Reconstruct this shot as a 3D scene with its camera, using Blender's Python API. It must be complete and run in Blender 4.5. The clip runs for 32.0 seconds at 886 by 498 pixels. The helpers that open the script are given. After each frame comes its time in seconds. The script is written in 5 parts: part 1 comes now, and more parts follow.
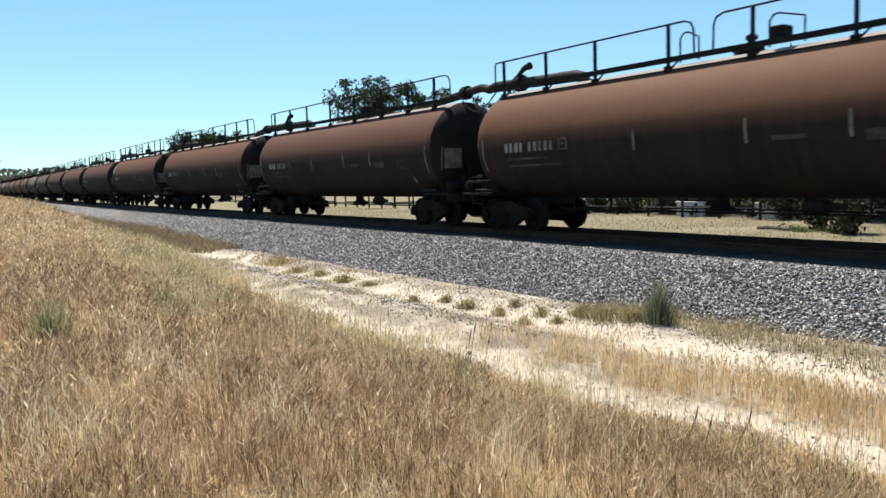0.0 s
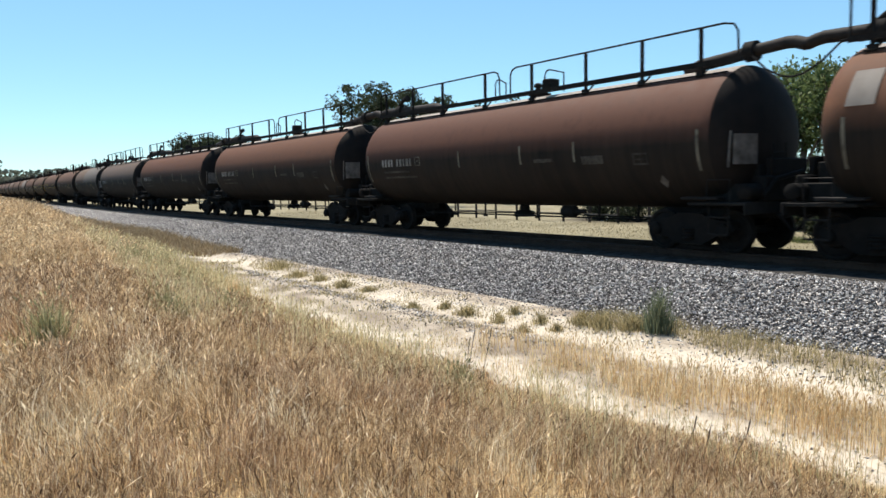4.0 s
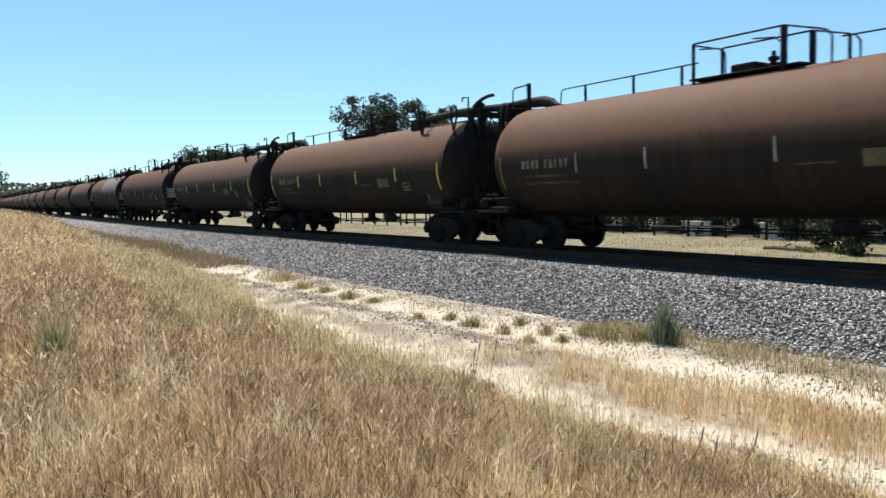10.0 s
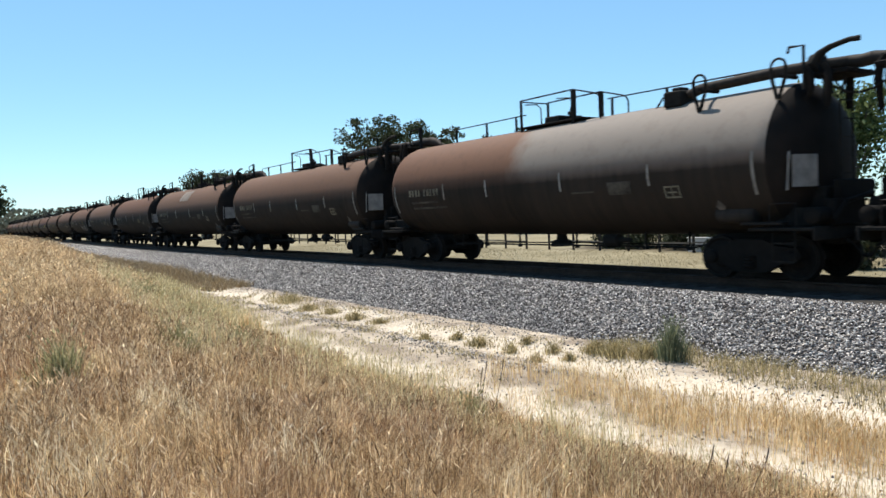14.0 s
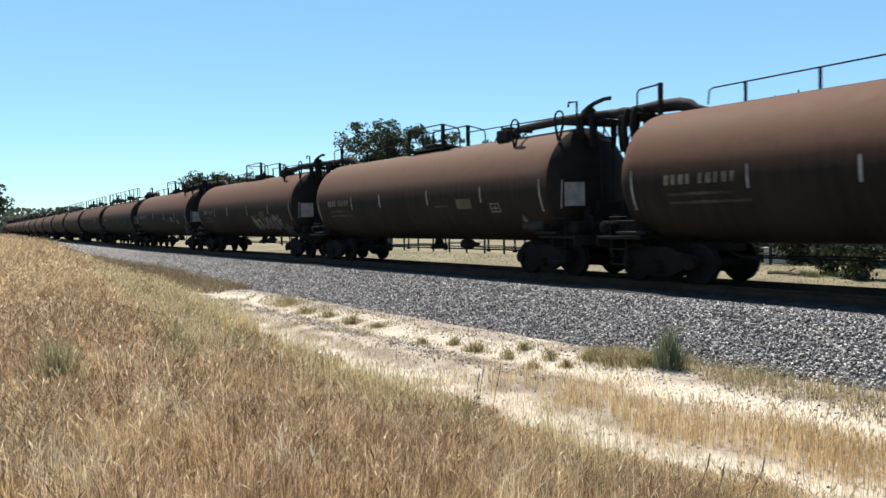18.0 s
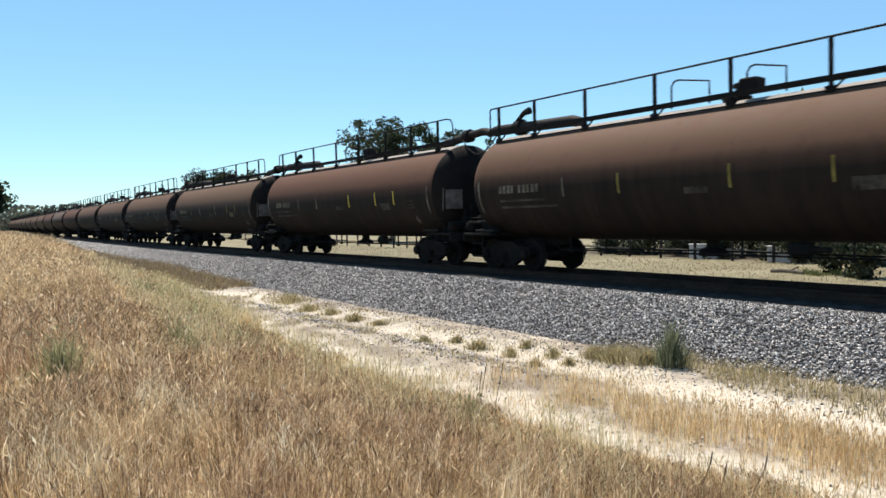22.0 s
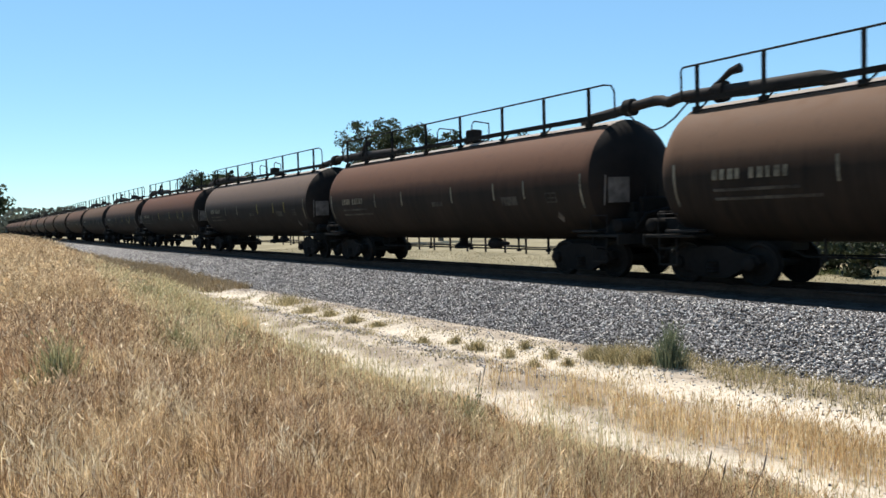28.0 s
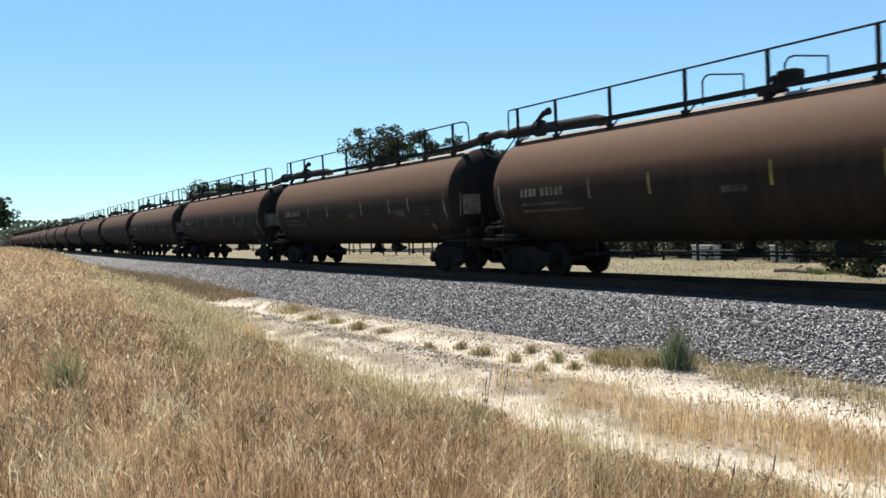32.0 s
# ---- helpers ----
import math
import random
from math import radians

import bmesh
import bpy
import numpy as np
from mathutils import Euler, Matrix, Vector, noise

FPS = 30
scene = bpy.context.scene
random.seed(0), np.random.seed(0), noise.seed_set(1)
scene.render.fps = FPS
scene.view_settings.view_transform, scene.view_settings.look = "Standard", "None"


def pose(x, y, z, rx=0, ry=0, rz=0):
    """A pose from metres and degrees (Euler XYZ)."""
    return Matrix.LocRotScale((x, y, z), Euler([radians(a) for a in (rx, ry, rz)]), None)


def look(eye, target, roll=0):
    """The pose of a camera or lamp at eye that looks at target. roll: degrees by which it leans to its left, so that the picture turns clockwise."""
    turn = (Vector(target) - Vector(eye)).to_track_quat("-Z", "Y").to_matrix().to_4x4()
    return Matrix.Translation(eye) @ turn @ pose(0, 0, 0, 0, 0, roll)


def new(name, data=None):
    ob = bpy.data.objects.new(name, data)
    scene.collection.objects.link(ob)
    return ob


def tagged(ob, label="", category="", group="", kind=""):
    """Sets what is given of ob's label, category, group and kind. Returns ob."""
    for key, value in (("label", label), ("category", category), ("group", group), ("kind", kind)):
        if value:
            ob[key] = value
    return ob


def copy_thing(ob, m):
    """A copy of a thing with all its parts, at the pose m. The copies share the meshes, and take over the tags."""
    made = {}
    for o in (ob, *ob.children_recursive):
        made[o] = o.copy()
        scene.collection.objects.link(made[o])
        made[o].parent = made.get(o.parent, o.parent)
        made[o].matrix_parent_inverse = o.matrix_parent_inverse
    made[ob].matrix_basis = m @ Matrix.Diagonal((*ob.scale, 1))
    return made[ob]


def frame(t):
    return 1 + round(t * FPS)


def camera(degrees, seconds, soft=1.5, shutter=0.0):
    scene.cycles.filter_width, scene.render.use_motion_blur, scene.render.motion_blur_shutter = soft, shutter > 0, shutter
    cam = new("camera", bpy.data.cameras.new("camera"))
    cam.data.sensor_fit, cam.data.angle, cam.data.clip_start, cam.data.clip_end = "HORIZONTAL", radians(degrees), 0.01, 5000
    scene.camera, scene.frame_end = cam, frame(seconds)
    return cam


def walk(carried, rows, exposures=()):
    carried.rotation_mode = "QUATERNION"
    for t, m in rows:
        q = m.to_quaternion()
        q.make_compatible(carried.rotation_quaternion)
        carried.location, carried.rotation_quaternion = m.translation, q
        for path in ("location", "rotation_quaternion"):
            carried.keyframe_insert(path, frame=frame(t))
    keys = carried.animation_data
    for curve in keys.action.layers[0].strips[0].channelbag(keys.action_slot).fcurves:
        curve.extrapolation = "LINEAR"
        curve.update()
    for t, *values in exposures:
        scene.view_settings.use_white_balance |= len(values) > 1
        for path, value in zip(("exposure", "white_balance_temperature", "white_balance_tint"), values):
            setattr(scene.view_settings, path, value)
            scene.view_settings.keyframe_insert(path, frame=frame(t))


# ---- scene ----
# ---------------- camera ----------------
EYE = Vector((0.0, -14.157, 1.591))


def aim(heading, tilt, lean):
    h, p = radians(heading), radians(tilt)
    way = Vector((math.sin(h) * math.cos(p), math.cos(h) * math.cos(p), math.sin(p)))
    return look(EYE, EYE + way, lean)


cam = camera(60.6, 32.0, soft=1.55, shutter=0.12)
# seconds; heading, tilt and lean in degrees
walk(cam, [
    (0.0, aim(-55.539, -5.428, -1.887)), (0.5, aim(-55.433, -5.565, -1.807)), (1.0, aim(-55.312, -5.579, -1.802)),
    (1.5, aim(-55.370, -5.448, -1.740)), (2.0, aim(-55.490, -5.186, -1.470)), (2.5, aim(-55.429, -4.907, -1.545)),
    (3.0, aim(-55.399, -4.775, -1.285)), (3.5, aim(-55.519, -4.893, -1.116)), (5.5, aim(-55.570, -5.016, -1.332)),
    (6.0, aim(-55.583, -4.927, -1.163)), (6.5, aim(-55.527, -4.719, -1.233)), (7.0, aim(-55.533, -4.414, -1.201)),
    (7.5, aim(-55.736, -4.212, -1.586)), (8.0, aim(-55.759, -4.048, -1.801)), (8.5, aim(-55.845, -3.987, -1.176)),
    (9.0, aim(-55.821, -3.990, -1.136)), (9.5, aim(-55.893, -4.123, -1.127)), (10.0, aim(-55.903, -4.111, -1.427)),
    (10.5, aim(-56.000, -4.045, -1.580)), (11.0, aim(-56.114, -3.877, -1.794)), (11.5, aim(-56.129, -3.457, -1.902)),
    (12.0, aim(-56.064, -2.994, -1.560)), (12.5, aim(-56.158, -2.730, -1.363)), (13.0, aim(-56.111, -2.692, -1.613)),
    (13.5, aim(-56.127, -2.674, -1.963)), (14.0, aim(-56.249, -2.596, -2.239)), (14.5, aim(-56.213, -2.515, -1.990)),
    (16.5, aim(-56.113, -2.749, -1.635)), (17.0, aim(-56.138, -2.675, -1.816)), (17.5, aim(-56.092, -2.465, -1.756)),
    (18.0, aim(-56.120, -2.230, -1.457)), (18.5, aim(-55.983, -2.051, -1.319)), (19.0, aim(-56.018, -1.935, -1.407)),
    (19.5, aim(-56.141, -2.044, -1.438)), (20.0, aim(-56.323, -2.263, -1.389)), (20.5, aim(-56.383, -2.499, -1.222)),
    (21.0, aim(-56.196, -2.554, -1.067)), (21.5, aim(-56.236, -2.496, -1.257)), (22.0, aim(-56.329, -2.395, -1.357)),
    (22.5, aim(-56.227, -2.305, -1.341)), (23.0, aim(-56.147, -2.189, -1.401)), (23.5, aim(-56.257, -2.051, -1.410)),
    (24.0, aim(-56.144, -1.995, -1.464)), (24.5, aim(-55.964, -1.970, -1.692)), (25.0, aim(-55.859, -2.097, -1.827)),
    (25.5, aim(-55.878, -2.171, -1.871)), (27.5, aim(-56.197, -2.255, -1.594)), (28.0, aim(-56.193, -2.321, -1.606)),
    (28.5, aim(-56.067, -2.189, -1.844)), (29.0, aim(-56.040, -1.976, -2.541)), (29.5, aim(-56.123, -2.069, -3.021)),
    (30.0, aim(-56.234, -2.241, -2.854)), (30.5, aim(-56.301, -2.210, -2.505)), (31.0, aim(-56.386, -2.085, -2.319)),
    (31.5, aim(-56.423, -1.955, -2.331)), (32.0, aim(-56.495, -1.903, -2.564)),
], exposures=[(0.0, 0.66, 6700, 10), (32.0, 0.62, 6640, 10)])

# ---------------- light ----------------
SUN_WAY = Vector((-0.52, 0.10, 1.0)).normalized()
SUN_ELEV = math.asin(SUN_WAY.z)
SUN_TURN = math.atan2(SUN_WAY.x, SUN_WAY.y)
world = bpy.data.worlds.new("world")
scene.world = world
world.use_nodes = True
wn = world.node_tree.nodes
sky = wn.new("ShaderNodeTexSky")
sky.sky_type = "NISHITA"
sky.sun_disc = False
sky.sun_elevation, sky.sun_rotation = SUN_ELEV, SUN_TURN
sky.air_density, sky.dust_density, sky.ozone_density = 0.9, 0.0, 1.4
wn["Background"].inputs["Strength"].default_value = 0.092
# clear air with a cyan cast and a little even haze
cast = wn.new("ShaderNodeMix")
cast.data_type, cast.blend_type = "RGBA", "MULTIPLY"
cast.inputs["Factor"].default_value = 1.0
cast.inputs["B"].default_value = (0.80, 1.0, 0.98, 1)
world.node_tree.links.new(sky.outputs["Color"], cast.inputs["A"])
haze = wn.new("ShaderNodeMix")
haze.data_type = "RGBA"
haze.inputs["Factor"].default_value = 0.30
haze.inputs["B"].default_value = (2.15, 5.1, 9.4, 1)
world.node_tree.links.new(cast.outputs["Result"], haze.inputs["A"])
world.node_tree.links.new(haze.outputs["Result"], wn["Background"].inputs["Color"])
sun_data = bpy.data.lights.new("sun", "SUN")
sun_data.energy, sun_data.angle, sun_data.color = 5.0, radians(0.53), (1.0, 0.95, 0.87)
sun = new("sun", sun_data)
sun.matrix_world = look((0, 0, 60), Vector((0, 0, 60)) - SUN_WAY)


# ---------------- materials ----------------
def material(name, rough=0.8, metal=0.0):
    m = bpy.data.materials.new(name)
    m.use_nodes = True
    b = m.node_tree.nodes["Principled BSDF"]
    b.inputs["Roughness"].default_value, b.inputs["Metallic"].default_value = rough, metal
    b.inputs["Specular IOR Level"].default_value = 0.10 if rough > 0.55 else 0.4
    return m, m.node_tree.nodes, m.node_tree.links, b


def noise_node(n, l, scale, detail=4.0, where=None, rough=0.55):
    k = n.new("ShaderNodeTexNoise")
    k.inputs["Scale"].default_value, k.inputs["Detail"].default_value = scale, detail
    k.inputs["Roughness"].default_value = rough
    if where is not None:
        l.new(where, k.inputs["Vector"])
    return k.outputs["Fac"]


def ramp(n, l, fac, stops):
    k = n.new("ShaderNodeValToRGB")
    e = k.color_ramp.elements
    while len(e) < len(stops):
        e.new(0.5)
    for el, (at, c) in zip(e, stops):
        el.position, el.color = at, (*c, 1)
    l.new(fac, k.inputs["Fac"])
    return k.outputs["Color"]


def blend(n, l, fac, a, b, mode="MIX"):
    k = n.new("ShaderNodeMix")
    k.data_type, k.blend_type = "RGBA", mode
    for sock, val in ((k.inputs["Factor"], fac), (k.inputs["A"], a), (k.inputs["B"], b)):
        if isinstance(val, (int, float)):
            sock.default_value = val
        elif isinstance(val, tuple):
            sock.default_value = (*val, 1)
        else:
            l.new(val, sock)
    return k.outputs["Result"]


def calc(n, l, op, a, b=0.0, clamp=False):
    k = n.new("ShaderNodeMath")
    k.operation, k.use_clamp = op, clamp
    for sock, val in zip(k.inputs, (a, b)):
        if isinstance(val, (int, float)):
            sock.default_value = val
        else:
            l.new(val, sock)
    return k.outputs["Value"]


def bump(n, l, bsdf, height, strength=0.4, distance=0.02):
    k = n.new("ShaderNodeBump")
    k.inputs["Strength"].default_value, k.inputs["Distance"].default_value = strength, distance
    l.new(height, k.inputs["Height"])
    l.new(k.outputs["Normal"], bsdf.inputs["Normal"])


def speckled(name, dark, light, scale, rough=0.8, metal=0.0, bumpy=0.3, big=0.6):
    """A surface of two tones at two scales."""
    m, n, l, b = material(name, rough, metal)
    where = n.new("ShaderNodeTexCoord").outputs["Object"]
    fine, wide = noise_node(n, l, scale, 5, where), noise_node(n, l, scale * 0.13, 3, where)
    mixed = calc(n, l, "ADD", calc(n, l, "MULTIPLY", fine, 1 - big), calc(n, l, "MULTIPLY", wide, big))
    l.new(ramp(n, l, mixed, [(0.36, dark), (0.64, light)]), b.inputs["Base Color"])
    bump(n, l, b, fine, bumpy, 0.01)
    return m


def tank_paint(name, low, high, dust, other, streak=0.07, patch=None, bleached=True):
    """Old tank paint: two dark tones that also hold the sides' shade, vertical run-down streaks, dust lying on what
    faces up, a paler crest, and a repainted stretch on some.
    """
    m, n, l, b = material(name, 0.7)
    where = n.new("ShaderNodeTexCoord").outputs["Object"]
    chance = n.new("ShaderNodeObjectInfo").outputs["Random"]
    off = n.new("ShaderNodeVectorMath")
    off.operation = "ADD"
    l.new(where, off.inputs[0])
    shift = n.new("ShaderNodeCombineXYZ")
    l.new(calc(n, l, "MULTIPLY", chance, 90.0), shift.inputs["X"])
    l.new(shift.outputs["Vector"], off.inputs[1])
    place = off.outputs["Vector"]
    wide, fine = noise_node(n, l, 0.55, 4, place), noise_node(n, l, 3.1, 7, place, 0.65)
    stretch = n.new("ShaderNodeMapping")
    stretch.inputs["Scale"].default_value = (5.0, 0.6, 0.35)
    l.new(place, stretch.inputs["Vector"])
    runs = noise_node(n, l, 1.0, 5, stretch.outputs["Vector"], 0.6)
    tone = calc(n, l, "ADD", calc(n, l, "MULTIPLY", wide, 0.5), calc(n, l, "MULTIPLY", runs, 0.5))
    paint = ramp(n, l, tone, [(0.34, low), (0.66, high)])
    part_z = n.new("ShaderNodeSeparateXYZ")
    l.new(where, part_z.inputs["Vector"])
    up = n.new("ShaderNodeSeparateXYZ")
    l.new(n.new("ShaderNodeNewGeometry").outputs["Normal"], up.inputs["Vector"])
    # dust mask by normal; its edge also paints the lit top against shaded sides
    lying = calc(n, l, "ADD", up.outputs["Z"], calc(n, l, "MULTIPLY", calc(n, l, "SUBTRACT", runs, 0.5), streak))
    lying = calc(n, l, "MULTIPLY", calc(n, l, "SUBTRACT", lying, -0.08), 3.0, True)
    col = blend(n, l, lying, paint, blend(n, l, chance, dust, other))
    # a paler tone over the crest, where the surface faces straight up
    if bleached:
        crest = calc(n, l, "ADD", up.outputs["Z"], calc(n, l, "MULTIPLY", calc(n, l, "SUBTRACT", fine, 0.5), 0.05))
        col = blend(n, l, calc(n, l, "MULTIPLY", calc(n, l, "SUBTRACT", crest, 0.865), 25.0, True), col, (0.34, 0.30, 0.265))
    if patch:
        edge = calc(n, l, "ADD", part_z.outputs["X"], calc(n, l, "MULTIPLY", calc(n, l, "SUBTRACT", wide, 0.5), 3.0))
        col = blend(n, l, calc(n, l, "MULTIPLY", calc(n, l, "MULTIPLY", calc(n, l, "SUBTRACT", edge, patch[0]), 1.1, True), calc(n, l, "ADD", calc(n, l, "MULTIPLY", lying, 0.97), 0.03)), col, patch[1])
    spot = ramp(n, l, fine, [(0.28, (0.62, 0.58, 0.55)), (0.50, (1, 1, 1))])
    col = blend(n, l, 0.45, col, spot, "MULTIPLY")
    l.new(col, b.inputs["Base Color"])
    l.new(calc(n, l, "ADD", 0.58, calc(n, l, "MULTIPLY", fine, 0.3)), b.inputs["Roughness"])
    bump(n, l, b, fine, 0.03, 0.01)
    return m


# dark paint tones: grime, with the shade of the tank sides put in
SHADED_GRIME = (0.0115, 0.0094, 0.0080)
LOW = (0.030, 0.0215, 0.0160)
M_TANK = tank_paint("tank_brown", SHADED_GRIME, LOW, (0.132, 0.080, 0.049), (0.116, 0.056, 0.035))
M_TANK_PLAIN = tank_paint("tank_brown_plain", SHADED_GRIME, LOW, (0.137, 0.081, 0.054), (0.122, 0.063, 0.040), bleached=False)
M_TANK_RED = tank_paint("tank_red_brown", SHADED_GRIME, LOW, (0.108, 0.050, 0.034), (0.140, 0.066, 0.038))
M_TANK_DULL = tank_paint("tank_dull", SHADED_GRIME, (0.025, 0.0195, 0.0155), (0.132, 0.092, 0.071), (0.132, 0.092, 0.071))
M_TANK_MIXED = tank_paint("tank_mixed", SHADED_GRIME, LOW, (0.145, 0.080, 0.052), (0.135, 0.066, 0.042), 0.07, (-0.9, (0.20, 0.172, 0.148)), False)
M_TANK_FADED = tank_paint("tank_faded", SHADED_GRIME, LOW, (0.150, 0.098, 0.067), (0.150, 0.098, 0.067), 0.07, (-1.2, (0.158, 0.132, 0.112)), False)
M_BLACK = speckled("black_iron", (0.0080, 0.0074, 0.0068), (0.021, 0.0185, 0.0165), 9.0, 0.85)
M_WHEEL = speckled("greasy_wheel", (0.0075, 0.0069, 0.0064), (0.020, 0.0165, 0.0145), 10.0, 0.8)
M_TRUCK = speckled("greasy_truck", (0.0062, 0.0056, 0.0050), (0.0140, 0.0118, 0.0104), 9.0, 0.9)
M_IRON = speckled("dark_iron", (0.010, 0.009, 0.0085), (0.026, 0.022, 0.020), 9.0, 0.6, 0.1)
M_FOULED_SHADE = speckled("fouled_shaded_ballast", (0.022, 0.020, 0.018), (0.06, 0.055, 0.05), 22.0, 0.95, 0.0, 0.9)
M_RUST = speckled("rail_rust", (0.03, 0.020, 0.015), (0.07, 0.045, 0.033), 12.0, 0.7, 0.3)
# black head paint, darker still to hold the shade of the front end
M_HEAD = speckled("shaded_black_head", (0.0075, 0.0064, 0.0058), (0.0185, 0.0138, 0.0118), 2.5, 0.8)
M_PIPE = speckled("dusty_pipe", (0.014, 0.012, 0.011), (0.042, 0.034, 0.029), 6.0, 0.7)
M_WHITE = speckled("faded_white", (0.09, 0.085, 0.075), (0.33, 0.31, 0.28), 11.0, 0.8)
M_WORN = speckled("worn_white", (0.05, 0.044, 0.034), (0.22, 0.195, 0.145), 12.0, 0.8)
M_FAINT = speckled("worn_stencil", (0.018, 0.0155, 0.013), (0.085, 0.075, 0.062), 12.0, 0.8)
M_YELLOW = speckled("reflector_yellow", (0.45, 0.34, 0.03), (0.75, 0.60, 0.06), 9.0, 0.5)
M_YELLOWISH = speckled("panel_yellow", (0.055, 0.046, 0.026), (0.13, 0.11, 0.062), 9.0, 0.7)
M_DULL_YELLOW = speckled("dull_yellow", (0.12, 0.095, 0.025), (0.34, 0.27, 0.075), 9.0, 0.6)
M_BOARD = speckled("placard_board", (0.055, 0.047, 0.041), (0.19, 0.168, 0.148), 5.0, 0.7)
M_PLACARD = speckled("placard_white", (0.16, 0.15, 0.14), (0.36, 0.335, 0.31), 4.0, 0.7)
M_TIE = speckled("tie_wood", (0.02, 0.017, 0.015), (0.06, 0.05, 0.043), 16.0, 0.95)
M_FENCE = speckled("fence_wood", (0.09, 0.075, 0.06), (0.22, 0.19, 0.16), 8.0, 0.9)
M_BARK = speckled("bark", (0.07, 0.055, 0.043), (0.19, 0.16, 0.13), 5.0, 0.95, 0.0, 0.6)
M_WALL = speckled("pale_wall", (0.45, 0.43, 0.40), (0.62, 0.60, 0.56), 3.0, 0.9)


def leaf_stuff(name, stops, scale, patches, gloss=0.75, through_light=0.25, tufts=None):
    """Leaves and blades: a tone for every blade, and wider drifts of colour."""
    m, n, l, b = material(name, gloss)
    geo = n.new("ShaderNodeNewGeometry")
    tone = ramp(n, l, geo.outputs["Random Per Island"], stops)
    drift = noise_node(n, l, scale, 3, n.new("ShaderNodeTexCoord").outputs["Object"])
    col = tone
    for at, width, c, amount in patches:
        k = calc(n, l, "MULTIPLY", calc(n, l, "MULTIPLY", calc(n, l, "SUBTRACT", drift, at), 1.0 / width, True), amount)
        col = blend(n, l, k, col, c)
    if tufts:
        spot = noise_node(n, l, tufts, 3, n.new("ShaderNodeTexCoord").outputs["Object"])
        col = blend(n, l, 1.0, col, ramp(n, l, spot, [(0.34, (0.52, 0.46, 0.41)), (0.50, (1.0, 0.97, 0.94)), (0.66, (1.42, 1.40, 1.34))]), "MULTIPLY")
    l.new(col, b.inputs["Base Color"])
    thin = n.new("ShaderNodeBsdfTranslucent")
    l.new(col, thin.inputs["Color"])
    mix = n.new("ShaderNodeMixShader")
    mix.inputs["Fac"].default_value = through_light
    l.new(b.outputs["BSDF"], mix.inputs[1])
    l.new(thin.outputs["BSDF"], mix.inputs[2])
    l.new(mix.outputs["Shader"], n["Material Output"].inputs["Surface"])
    return m


M_GRASS = leaf_stuff("dry_grass", [(0.0, (0.060, 0.034, 0.019)), (0.34, (0.22, 0.140, 0.080)), (0.66, (0.50, 0.355, 0.212)), (0.88, (0.86, 0.69, 0.45)), (1.0, (0.96, 0.86, 0.66))], 0.5,
                     [(0.46, -0.10, (0.62, 0.48, 0.29), 0.24), (0.52, 0.10, (0.38, 0.245, 0.165), 0.28)], 0.75, 0.45, 3.0)
M_PALE = leaf_stuff("pale_dry_grass", [(0.0, (0.15, 0.098, 0.054)), (0.3, (0.38, 0.27, 0.156)), (0.66, (0.60, 0.455, 0.275)), (1.0, (0.88, 0.745, 0.52))], 0.35,
                    [(0.54, 0.10, (0.46, 0.315, 0.20), 0.4)], 0.75, 0.5, 1.4)
M_EDGE = leaf_stuff("edge_grass", [(0.0, (0.26, 0.235, 0.12)), (0.5, (0.52, 0.445, 0.25)), (1.0, (0.80, 0.69, 0.44))], 0.8, [], 0.75, 0.5)
M_GOLD = leaf_stuff("golden_grass", [(0.0, (0.34, 0.215, 0.105)), (0.5, (0.62, 0.45, 0.24)), (1.0, (0.88, 0.73, 0.47))], 0.9, [(0.57, 0.1, (0.48, 0.30, 0.13), 0.3)], 0.75, 0.5)
M_STRAW = leaf_stuff("pale_straw", [(0.0, (0.46, 0.325, 0.17)), (0.5, (0.72, 0.545, 0.315)), (1.0, (0.92, 0.77, 0.52))], 1.0, [], 0.75, 0.45)
M_BLEACH = leaf_stuff("bleached_straw", [(0.0, (0.58, 0.45, 0.27)), (0.5, (0.84, 0.70, 0.46)), (1.0, (0.97, 0.89, 0.70))], 1.0, [], 0.75, 0.5)
M_VERGE = leaf_stuff("verge_grass", [(0.0, (0.17, 0.125, 0.075)), (0.5, (0.30, 0.23, 0.14)), (1.0, (0.45, 0.36, 0.23))], 0.5, [])
M_FIELD = leaf_stuff("field_grass", [(0.0, (0.19, 0.16, 0.094)), (0.5, (0.265, 0.226, 0.138)), (1.0, (0.34, 0.296, 0.196))], 0.3, [])
M_WEED = leaf_stuff("green_weed", [(0.0, (0.07, 0.09, 0.035)), (0.6, (0.15, 0.18, 0.07)), (1.0, (0.30, 0.30, 0.13))], 2.0, [])
M_SEDGE = leaf_stuff("sedge", [(0.0, (0.14, 0.14, 0.07)), (0.6, (0.29, 0.275, 0.14)), (1.0, (0.52, 0.46, 0.26))], 2.0, [], 0.75, 0.45)
M_REED = leaf_stuff("reed", [(0.0, (0.085, 0.105, 0.065)), (0.6, (0.165, 0.19, 0.115)), (1.0, (0.30, 0.31, 0.19))], 2.0, [], 0.75, 0.4)
M_OLIVE = leaf_stuff("olive_weed", [(0.0, (0.19, 0.155, 0.08)), (0.6, (0.36, 0.30, 0.16)), (1.0, (0.62, 0.52, 0.30))], 2.0, [], 0.75, 0.45)
# distant leaves, greyed and lightened to paint the haze in
M_HAZED_LEAF = leaf_stuff("hazed_leaf", [(0.0, (0.075, 0.085, 0.062)), (0.6, (0.115, 0.125, 0.095)), (1.0, (0.16, 0.165, 0.13))], 0.3, [], 0.6, 0.3)
